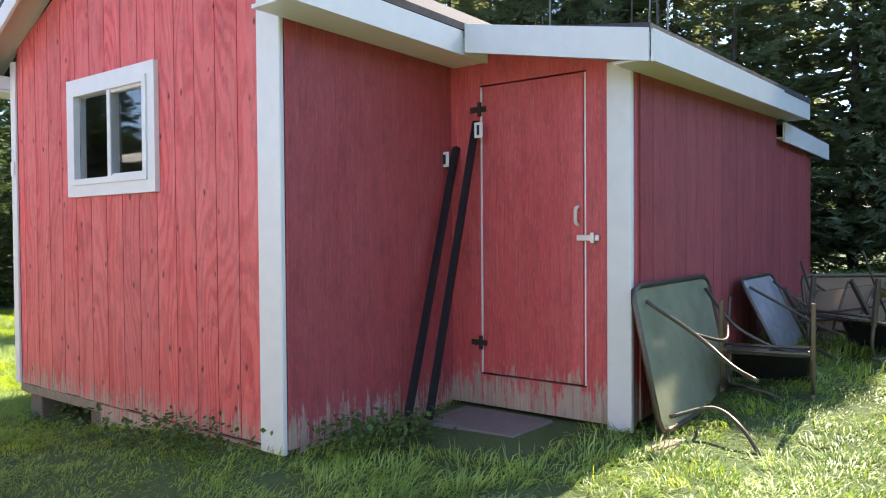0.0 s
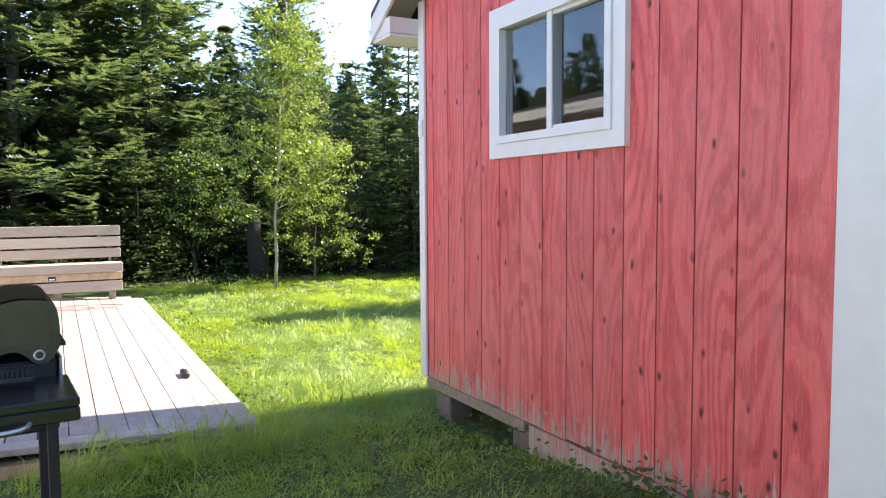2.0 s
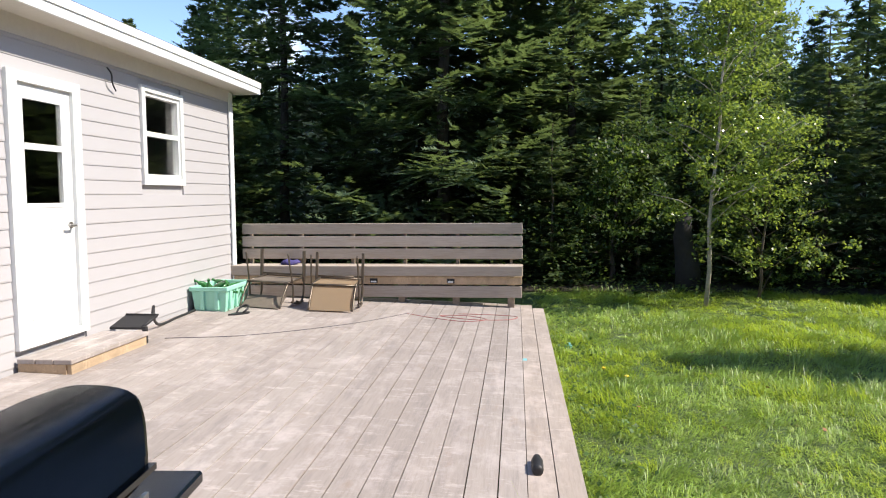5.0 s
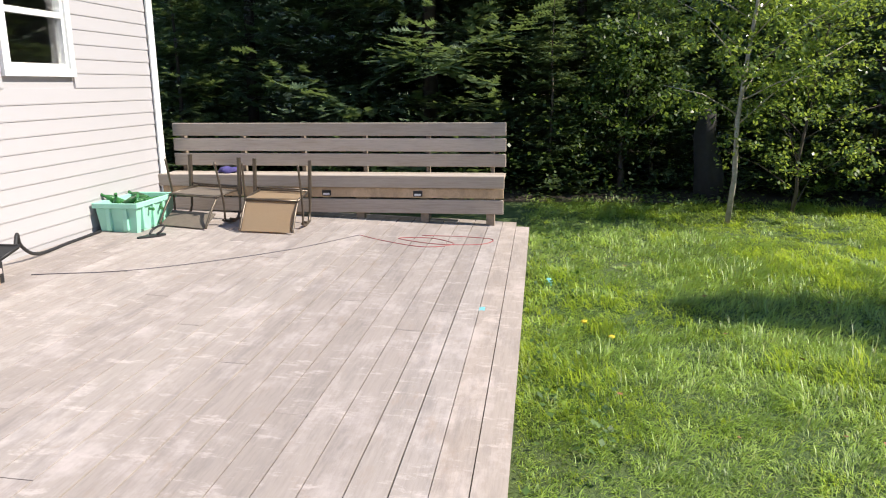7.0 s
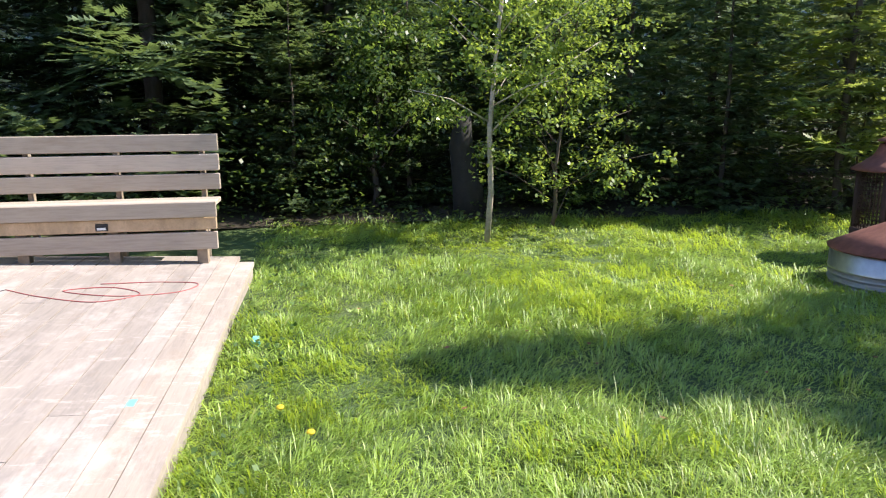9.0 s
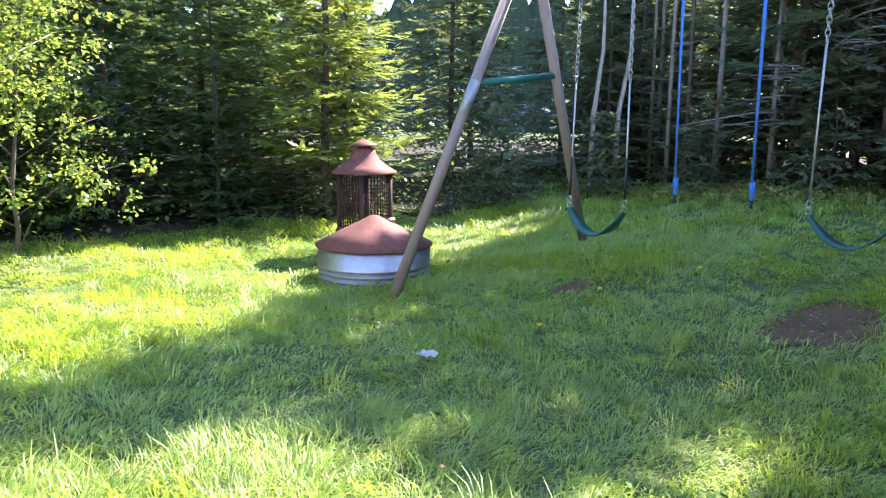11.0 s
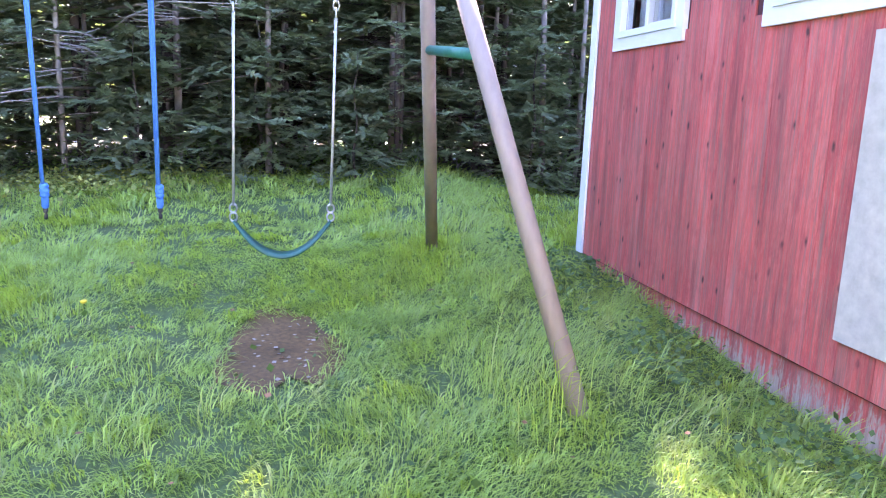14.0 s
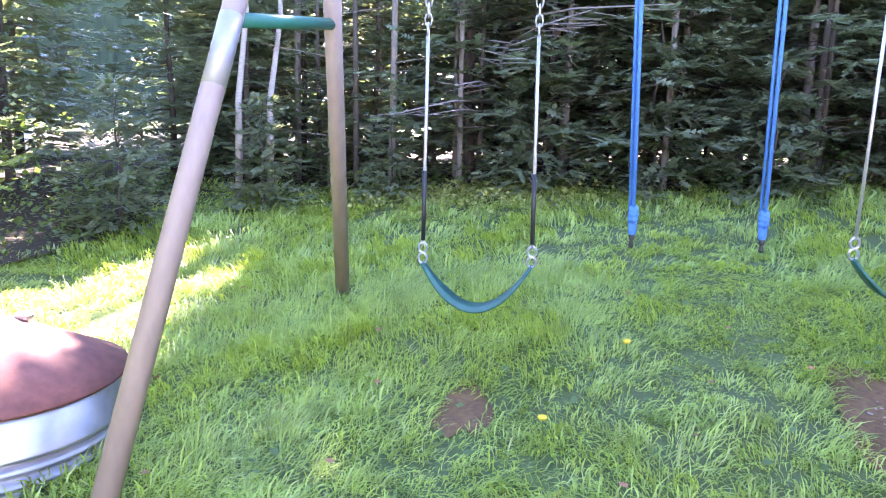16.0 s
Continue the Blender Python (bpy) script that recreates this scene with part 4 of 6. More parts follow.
# ---- trees ----
rng = np.random.default_rng(7)


def unit(v):
    return v / np.maximum(np.linalg.norm(v, axis=-1, keepdims=True), 1e-9)


def sprays(name, origin, way, length, up, material, bones, width):
    """Twigs with needles: a fishbone of slim triangles along each twig."""
    n = len(origin)
    side = unit(np.cross(way, up))
    verts, faces = [], []
    for k in range(bones):
        s = (k + 0.1) / bones
        for sg in (-1, 1):
            base = origin + way * (length * s)[:, None]
            nxt = origin + way * (length * min(1.0, s + 1.25 / bones))[:, None]
            tip = origin + way * (length * (s + 1.1 / bones))[:, None] + side * (sg * width * (1 - 0.55 * s) * (0.8 + 0.4 * rng.random(n)))[:, None] + up * (width * 0.25 * (rng.random(n) - 0.3))[:, None]
            at = len(verts) * n
            verts += [base, nxt, tip]
            i = np.arange(n)
            faces.append(np.stack([at + i, at + n + i, at + 2 * n + i], -1))
    return arrays(name, np.concatenate(verts), np.concatenate(faces), material)


def spruce_crown(name, height, radius, low, whorls, per, twigs, bones, width, material, bias=1.45):
    o, w, l, u = [], [], [], []
    for i in range(whorls):
        h = low + (height - low) * ((i + rng.random()) / whorls) ** bias
        reach = radius * (1 - h / height) ** 0.75 + 0.12
        for j in range(per):
            a = 2 * math.pi * (j + rng.random()) / per
            r = reach * (0.6 + 0.5 * rng.random())
            s = np.sort(rng.random(twigs)) ** 0.6
            out = np.array([math.cos(a), math.sin(a), 0])
            droop = (-0.34 * r * s + 0.26 * r * s**3) * (0.5 + 0.9 * rng.random()) - 0.05 * rng.random(twigs)
            base = out * (r * s)[:, None] + np.array([0, 0, h]) + np.array([0, 0, 1.0]) * droop[:, None]
            sgn = rng.choice([-1, 1], twigs)
            ang = a + sgn * (0.45 + 0.5 * rng.random(twigs)) * (1 - 0.6 * s**2)
            roll = 0.30 * rng.standard_normal()
            way = unit(np.stack([np.cos(ang), np.sin(ang), sgn * roll - 0.18 + 0.35 * s**3 + 0.16 * rng.standard_normal(twigs)], -1))
            o.append(base)
            w.append(way)
            l.append((0.15 + 0.42 * (1 - s) * min(1.3, r)) * (0.75 + 0.45 * rng.random(twigs)))
            u.append(unit(np.stack([0.30 * rng.standard_normal(twigs), 0.30 * rng.standard_normal(twigs), np.ones(twigs)], -1)))
    return sprays(name, np.concatenate(o), np.concatenate(w), np.concatenate(l), np.concatenate(u), material, bones, width)


def bough_crown(name, height, radius, low, whorls, per, sides, bones, width, material, bias=1.0, sag=0.34, lift=0.34, missing=0.12):
    """A crown of separate boughs: each a drooping axis with an upturned end and two ranks of brushy twigs."""
    o, w, l, u = [], [], [], []
    for i in range(whorls):
        h = low + (height - low) * ((i + 0.5 * rng.random()) / whorls) ** bias
        reach = radius * (1 - h / height) ** 0.8 + 0.15
        turn = 6.28 * rng.random()
        for j in range(per):
            if rng.random() < missing:
                continue
            a = turn + 2 * math.pi * (j + 0.55 * rng.random()) / per
            r = reach * (0.62 + 0.50 * rng.random())
            m = max(5, int(sides * min(1.0, 0.35 + r / radius)))
            s = 0.22 + 0.78 * (np.arange(m) + rng.random(m)) / m
            s[-1] = 1.0
            out, across = np.array([math.cos(a), math.sin(a), 0]), np.array([-math.sin(a), math.cos(a), 0])
            k = 0.7 + 0.6 * rng.random()
            bend = 0.10 * r * rng.standard_normal() * s**2
            hang = k * r * (-sag * s + lift * s**2.6) + 0.10 * rng.standard_normal()
            base = out * (r * s)[:, None] + across * bend[:, None] + np.array([0, 0, 1.0]) * (h + hang)[:, None]
            rise = k * (-sag + 2.6 * lift * s**1.6)
            for sg in (-1, 1):
                ang = (0.95 - 0.30 * s) * (0.75 + 0.5 * rng.random(m)) * sg
                ang[-1] *= 0.15
                way = out * np.cos(ang)[:, None] + across * np.sin(ang)[:, None]
                way[:, 2] += 0.55 * rise * np.cos(ang) - 0.10 + 0.14 * rng.standard_normal(m)
                o.append(base)
                w.append(unit(way))
                l.append((0.13 + 0.36 * r * (1 - s) ** 0.8 * np.minimum(1.0, 3.2 * s)) * (0.7 + 0.5 * rng.random(m)))
                u.append(unit(np.stack([0.25 * rng.standard_normal(m), 0.25 * rng.standard_normal(m), np.ones(m)], -1)))
                # short upright shoots along the twigs
                keep = rng.random(m) < 0.55
                o.append((base + unit(way) * (l[-1] * (0.25 + 0.6 * rng.random(m)))[:, None])[keep])
                way2 = unit(way + across * (0.9 * rng.standard_normal(m))[:, None] + np.array([0, 0, 0.35]) * rng.random((m, 1)))[keep]
                w.append(way2)
                l.append((0.10 + 0.16 * rng.random(m))[keep])
                u.append(unit(np.stack([0.5 * rng.standard_normal(keep.sum()), 0.5 * rng.standard_normal(keep.sum()), np.ones(keep.sum())], -1)))
    return sprays(name, np.concatenate(o), np.concatenate(w), np.concatenate(l), np.concatenate(u), material, bones, width)


def trunk_mesh(name, height, r0, material, limbs=0, low=0.5, bare=0.8):
    bm = bmesh.new()
    tube(bm, [(0.03 * math.sin(k * 1.3), 0.03 * math.cos(k * 1.7), height * k / 8 - 0.3 * (k == 0)) for k in range(9)], r0, 10, r0 * 0.15)
    for i in range(limbs):
        h, a = low + (height * 0.75 - low) * rng.random(), 2 * math.pi * rng.random()
        r = bare * (0.5 + rng.random()) * (1 - 0.6 * h / height)
        tube(bm, [(0, 0, h), (math.cos(a) * r * 0.5, math.sin(a) * r * 0.5, h - 0.02 * r), (math.cos(a + 0.2) * r, math.sin(a + 0.2) * r, h + 0.05 * r)], 0.014, 5, 0.004)
    me = bpy.data.meshes.new(name)
    bm.to_mesh(me)
    bm.free()
    me.materials.append(M[material])
    return me


def leaf_crown(name, clumps, per, spread, size, material):
    """Leaves hung in loose clumps round the ends of twigs."""
    c = np.asarray(clumps, float)
    twig = unit(np.stack([rng.standard_normal(len(c)), rng.standard_normal(len(c)), -0.25 + 0.25 * rng.standard_normal(len(c))], -1)) * (2.6 * spread)
    c, twig = np.repeat(c, per, 0), np.repeat(twig, per, 0)
    p = c + twig * rng.random((len(c), 1)) + rng.standard_normal(c.shape) * spread * np.array([0.34, 0.34, 0.24])
    n = len(p)
    way = unit(np.stack([rng.standard_normal(n), rng.standard_normal(n), -0.7 + 0.5 * rng.standard_normal(n)], -1))
    up = unit(np.stack([0.5 * rng.standard_normal(n), 0.5 * rng.standard_normal(n), np.ones(n)], -1))
    side = unit(np.cross(way, up))
    s = (size * (0.6 + 0.8 * rng.random(n)))[:, None]
    v = np.concatenate([p, p + way * s * 0.5 + side * s * 0.32, p + way * s, p + way * s * 0.5 - side * s * 0.32])
    i = np.arange(n)
    return arrays(name, v, np.stack([i, n + i, 2 * n + i, 3 * n + i], -1), material)


NEAR_SPRUCE = [(bough_crown("crown", 12.0, 3.4, 0.5, 44, 9, 16, 5, 0.075, "needle", 1.0, 0.34, 0.34, 0.05), trunk_mesh("trunk", 11.6, 0.13, "bark", 30, 0.4, 1.0)),
               (bough_crown("crown", 10.0, 2.8, 0.4, 38, 9, 13, 4, 0.08, "needle", 1.0, 0.34, 0.34, 0.05), trunk_mesh("trunk", 9.6, 0.11, "bark", 26, 0.3, 0.9))]
SHADE_FIR = [(bough_crown("crown", 10.5, 2.5, 0.9, 34, 8, 11, 4, 0.066, "needle_dim", 1.0, 0.18, 0.12, 0.2), trunk_mesh("trunk", 10.2, 0.10, "bark", 46, 0.4, 1.5)),
             (bough_crown("crown", 8.0, 2.1, 0.5, 28, 8, 10, 4, 0.064, "needle_dim", 1.0, 0.18, 0.12, 0.2), trunk_mesh("trunk", 7.8, 0.08, "bark", 34, 0.3, 1.2))]
FAR_SPRUCE = [(spruce_crown("crown", 13.0, 2.4, 0.3, 50, 8, 6, 2, 0.22, "needle", 1.0), trunk_mesh("trunk", 12.6, 0.12, "bark", 12, 0.4, 1.1)),
              (spruce_crown("crown", 12.0, 2.8, 0.4, 44, 8, 6, 2, 0.24, "needle", 1.1), trunk_mesh("trunk", 11.8, 0.12, "bark", 12, 0.4, 1.1))]
BACK_FIR = [(spruce_crown("crown", 10.0, 2.3, 0.6, 34, 8, 10, 2, 0.16, "needle_dim", 1.2), trunk_mesh("trunk", 9.8, 0.10, "bark", 24, 0.4, 1.4))]
LIT_CONIFER = [(bough_crown("crown", 7.0, 1.9, 1.0, 24, 8, 11, 5, 0.06, "needle_lit", 1.0, 0.22, 0.22, 0.1), trunk_mesh("trunk", 6.8, 0.08, "bark", 14, 0.4, 0.9))]
SMALL_SPRUCE = [(bough_crown("crown", 10.0, 3.0, 0.3, 24, 9, 9, 4, 0.12, "needle", 1.0), trunk_mesh("trunk", 9.6, 0.11, "bark", 16, 0.3, 0.9))]
SAPLING = [(spruce_crown("crown", 2.4, 1.0, 0.15, 14, 7, 9, 4, 0.06, "needle_dim"), trunk_mesh("trunk", 2.3, 0.03, "bark"))]


def plant(kinds, which, x, y, scale, label, wide=1.0, group="", name="spruce_tree"):
    crown, trunk = kinds[which % len(kinds)]
    tree = thing(name, (x, y, float(level(x, y)) - 0.05), label, "tree", group)
    tree.rotation_euler = (0, 0, rng.random() * 6.28)
    tree.scale = (scale * wide, scale * wide, scale)
    for nm, me in (("trunk", trunk), ("crown", crown)):
        ob = new(nm, me)
        ob.parent = tree
    return tree


# the sunlit front of the woods beyond the deck
for x, y, s, k in ((-3.0, 15.3, 1.10, 0), (-6.3, 15.6, 1.0, 1), (-0.5, 16.0, 1.0, 1), (-8.6, 14.9, 0.42, 0), (2.6, 16.4, 0.80, 1), (5.2, 14.6, 0.62, 0), (3.5, 13.7, 0.46, 0), (-12.0, 15.5, 0.45, 0),
                   (-1.0, 13.5, 0.30, 0), (0.5, 13.9, 0.34, 0), (-6.6, 13.4, 0.40, 0), (2.3, 13.3, 0.30, 0), (4.6, 13.1, 0.36, 0)):
    plant(NEAR_SPRUCE if s > 0.7 else SMALL_SPRUCE, k, x, y, s, "dense dark green spruce at the edge of the woods", 1.0, "spruces at the wood's edge")
for i in range(15):
    x = -15 + 1.75 * i + rng.random()
    plant(FAR_SPRUCE, int(rng.random() * 2), x, 17.6 + 1.6 * rng.random(), (0.42 if x < -4.5 else 0.78 if x < 0.5 else 0.45) + 0.15 * rng.random(), "tall spruce deeper in the woods", 1.0, "spruces deeper in the woods")
for i in range(12):
    x = -16 + 2.3 * i + rng.random()
    plant(FAR_SPRUCE, int(rng.random() * 2), x, 21.0 + 2 * rng.random(), (0.45 if x < -4.5 else 0.8 if x < 1 else 0.5) + 0.2 * rng.random(), "tall spruce deeper in the woods", 1.1, "spruces deeper in the woods")
plant(LIT_CONIFER, 0, 5.95, 12.6, 0.80, "young yellow-green conifer at the lawn's edge, sunlit brightness in its needles", 1.0, "", "larch_tree")
# the shaded woods beyond the swings
for x, y, s, k in ((11.5, 8.5, 0.76, 0), (11.7, 7.45, 1.03, 0), (12.3, 5.7, 0.92, 0), (12.1, 6.5, 0.90, 0), (12.6, 4.6, 0.90, 0), (12.4, 3.6, 0.90, 0), (12.6, 2.5, 0.92, 0), (11.0, 5.9, 0.6, 1), (11.2, 3.2, 0.75, 1), (12.3, 0.9, 0.9, 0), (9.6, 13.8, 0.62, 0), (7.4, 14.6, 0.62, 1), (11.0, 11.4, 0.6, 1), (11.4, 12.7, 0.62, 1), (12.9, 11.3, 0.65, 1), (13.4, 13.0, 0.6, 0), (11.6, 9.8, 0.55, 1), (10.8, 4.4, 0.65, 1)):
    plant(SHADE_FIR, k, x, y, s, "fir with bare lower twigs in the shaded woods", 1.0, "firs behind the swings", "fir_tree")
for i in range(13):
    y = -6 + 1.6 * i + rng.random()
    plant(BACK_FIR, i, 13.6 + 1.4 * rng.random(), y, (0.98 if y < 6 else 0.85 if y < 9 else 0.55) + 0.1 * rng.random(), "fir with bare lower twigs in the shaded woods", 1.0, "firs behind the swings", "fir_tree")
for i in range(12):
    y = -8 + 2.1 * i + rng.random()
    plant(FAR_SPRUCE, int(rng.random() * 2), 16.4 + 2.2 * rng.random(), y, 0.72 + 0.1 * rng.random(), "tall spruce deeper in the woods", 1.1, "spruces deeper in the woods")
# narrow fir added to keep the sun off the lean-to's long wall
plant(BACK_FIR, 0, 12.6, -2.0, 1.0, "fir with bare lower twigs in the shaded woods", 0.55, "firs behind the swings", "fir_tree")
for i in range(5):
    plant(FAR_SPRUCE, int(rng.random() * 2), 11.5 + 2.6 * i, -5.5 - 1.5 * rng.random(), 0.85, "tall spruce deeper in the woods", 1.1, "spruces deeper in the woods")
for x, y, s in ((10.4, 7.6, 0.8), (10.2, 5.0, 0.7), (10.5, 2.6, 0.9), (10.0, 9.2, 0.5), (8.4, 11.6, 0.7), (10.8, 6.2, 1.0), (6.2, 12.6, 0.7), (9.6, 10.6, 0.6)):
    plant(SAPLING, 0, x, y, s, "young fir sapling at the edge of the lawn", 1.0, "fir saplings", "fir_sapling")
for x, y, s in ((-9.6, 21, 0.62), (-13, 19, 0.45), (9.5, 17.5, 0.6), (12.5, 16.0, 0.62), (15.0, 13.5, 0.6), (7.0, 16.5, 0.5)):
    plant(FAR_SPRUCE, int(rng.random() * 2), x, y, s, "tall spruce deeper in the woods", 1.0, "spruces deeper in the woods")


def broadleaf(name, x, y, height, r0, limbs, clumps_per, per, spread, size, leaf, bark, label, low=0.35, lean=0.0, group="", reach_k=0.26):
    """A slender broad-leaved tree: tapered trunk, rising limbs, leaves in clumps."""
    z0 = float(level(x, y))
    tree = thing(name, (x, y, z0), label, "tree", group)
    bm = bmesh.new()
    line = [Vector((x + lean * (k / 8) ** 1.5 + 0.03 * math.sin(2.1 * k), y + 0.03 * math.cos(1.7 * k), z0 - 0.1 + height * k / 8)) for k in range(9)]
    tube(bm, line, r0, 9, r0 * 0.2)
    part("trunk", bm, bark, tree)
    clumps = []
    for i in range(limbs):
        s = low + (0.98 - low) * (i + rng.random()) / limbs
        base = line[int(s * 8)].lerp(line[min(8, int(s * 8) + 1)], s * 8 - int(s * 8))
        a, reach = 2.4 * i + rng.random(), height * reach_k * (1.25 - s) * (0.7 + 0.6 * rng.random())
        end = base + Vector((math.cos(a) * reach, math.sin(a) * reach, reach * (0.35 + 0.5 * rng.random())))
        mid = base.lerp(end, 0.5) + Vector((0, 0, 0.08 * reach))
        bm = bmesh.new()
        tube(bm, [base, mid, end], r0 * 0.35 * (1.2 - s), 6, 0.004)
        part("limb", bm, bark, tree)
        for j in range(clumps_per):
            q = base.lerp(end, 0.35 + 0.7 * rng.random())
            clumps.append((q.x + 0.2 * rng.standard_normal(), q.y + 0.2 * rng.standard_normal(), q.z + 0.15 * rng.standard_normal()))
    me = leaf_crown("crown", clumps, per, spread, size, leaf)
    me.transform(Matrix.Translation((-x, -y, -z0)))
    ob = new("crown", me)
    ob.parent = tree
    return tree


broadleaf("birch_tree", 1.06, 11.54, 5.2, 0.034, 30, 10, 52, 0.15, 0.052, "leaf", "bark_pale", "young birch with bright yellow-green leaves at the lawn's edge", 0.22, 0.35, "", 0.20)
for x, y, h in ((2.4, 14.6, 4.6), (0.0, 13.6, 2.6)):
    broadleaf("alder_tree", x, y, h, 0.05, 20, 9, 40, 0.18, 0.065, "leaf_dim", "bark", "leafy young alder among the spruces", 0.15, 0.2, "alders")
broadleaf("alder_tree", 1.95, 12.1, 2.9, 0.026, 18, 8, 42, 0.15, 0.050, "leaf", "bark", "leafy young alder in the sun", 0.04, 0.3, "alders", 0.36)
# bare twin stems and dead boughs in the shade
for k, (dx, lean) in enumerate(((0.0, 0.10), (0.28, 0.18))):
    bm = bmesh.new()
    tube(bm, [(10.05 + dx, 11.1 - dx, 0.0), (10.1 + dx, 11.1 - dx, 1.2), (10.05 + dx + lean, 11.0 - dx, 2.2), (10.2 + dx + lean, 11.1 - dx, 3.4)], 0.05, 8, 0.02)
    single("bare_sapling", bm, "bark_pale", "thin pale bare tree stem in the woods", "tree", "bare stems", at=(10.05 + dx, 11.1 - dx, 0.0))
bm = bmesh.new()
tube(bm, [(1.15, 12.9, -0.4), (1.12, 12.92, 0.2), (1.06, 12.95, 0.7), (1.02, 12.9, 1.05)], 0.22, 14, 0.09)
for v in bm.verts:
    v.co += Vector((noise.noise(v.co * 5), noise.noise(v.co * 5 + Vector((9, 0, 0))), 0.6 * noise.noise(v.co * 6))) * 0.07
single("tree_stump", bm, "dark", "dark broken tree stump in the woods", "stump", at=(1.1, 12.9, -0.3))
fall = thing("dead_bough", (10.5, 7.9, 1.6), "grey leafless dead bough reaching out of the woods", "branch")
for i in range(10):
    a = 2.6 + 0.16 * i + 0.2 * rng.random()
    z0 = 1.1 + 0.16 * i
    L = 1.6 + 1.6 * rng.random()
    p0 = Vector((11.2, 8.1, z0))
    d = Vector((math.cos(a), math.sin(a), 0.05 * rng.standard_normal()))
    part("branch", tube(bmesh.new(), [p0, p0 + d * L * 0.5 + Vector((0, 0, 0.06)), p0 + d * L], 0.018, 6, 0.004), "deadwood", fall)
    for j in range(6):
        q = p0 + d * L * (0.4 + 0.1 * j)
        e = Vector((math.cos(a + 0.7 * (-1) ** j), math.sin(a + 0.7 * (-1) ** j), 0.1 * rng.standard_normal()))
        part("twig", tube(bmesh.new(), [q, q + e * 0.35], 0.006, 4, 0.002), "deadwood", fall)

# slim bare trunks between the firs
for i in range(40):
    x, y = 10.6 + 2.6 * rng.random(), 1.0 + 10.5 * (i + rng.random()) / 40
    z0, h, tilt = float(level(x, y)), 4.5 + 2 * rng.random(), 0.25 * rng.standard_normal()
    bm = bmesh.new()
    tube(bm, [(x, y, z0 - 0.1), (x + 0.3 * tilt, y + 0.2 * tilt, z0 + h * 0.5), (x + tilt, y + 0.3 * tilt, z0 + h)], 0.03 + 0.03 * rng.random(), 7, 0.016)
    for j in range(9):
        q, a = 0.4 + h * 0.8 * rng.random(), 6.28 * rng.random()
        b0 = Vector((x + tilt * q / h, y, z0 + q))
        tube(bm, [b0, b0 + Vector((math.cos(a), math.sin(a), 0.1)) * (0.4 + 0.5 * rng.random())], 0.008, 4, 0.002)
    single("dead_tree", bm, "deadwood" if i % 3 else "bark", "slim bare grey tree trunk in the shaded woods", "tree", "dead trees", at=(x, y, z0))

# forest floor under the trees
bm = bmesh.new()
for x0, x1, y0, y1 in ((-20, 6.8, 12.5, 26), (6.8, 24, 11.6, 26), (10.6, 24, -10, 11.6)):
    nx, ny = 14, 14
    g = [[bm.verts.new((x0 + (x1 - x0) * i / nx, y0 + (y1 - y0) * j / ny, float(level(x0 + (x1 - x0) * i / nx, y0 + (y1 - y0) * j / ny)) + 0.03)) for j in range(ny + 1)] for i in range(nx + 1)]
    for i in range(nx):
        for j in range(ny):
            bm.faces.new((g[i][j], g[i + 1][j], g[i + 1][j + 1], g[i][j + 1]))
single("forest_floor", bm, "litter", "brown litter of needles and leaves, darkened for the trees' shade", "ground", kind="structure")

# ---- things by the shed ----
def rail(foot, top, label, tag_at):
    r = thing("metal_rail", foot, label, "rail", "rails leaning by the shed door")
    f, t2 = Vector(foot), Vector(top)
    d = (t2 - f).normalized()
    s = d.cross(Vector((1, 0, 0.0))).normalized()
    u = s.cross(d)
    bm = bmesh.new()
    prof = [(-0.021, -0.02), (0.021, -0.02), (0.021, -0.012), (-0.014, -0.012), (-0.014, 0.02), (-0.021, 0.02)]
    prism(bm, [f + s * a + u * b for a, b in prof], t2 - f)
    part("bar", bm, "rail", r)
    bm = bmesh.new()
    c = f + (t2 - f) * tag_at[0] + s * tag_at[1]
    box(bm, c.x - 0.045, c.x - 0.035, c.y - 0.035, c.y + 0.035, c.z - 0.055, c.z + 0.055, 0.003)
    part("tag", bm, "paper", r, "white plastic end tag")
    part("tag_slot", boxes((c.x - 0.05, c.x - 0.044, c.y - 0.010, c.y + 0.010, c.z - 0.035, c.z + 0.035)), "black_matt", r)


rail((0.84, -0.18, float(level(0.84, -0.18))), (1.575, -0.075, 1.90), "dark metal rail leaning against the red wall", (0.955, 0.055))
rail((1.02, -0.235, 0.035), (1.565, -0.26, 2.07), "longer dark metal rail leaning beside the shed door", (0.965, -0.06))


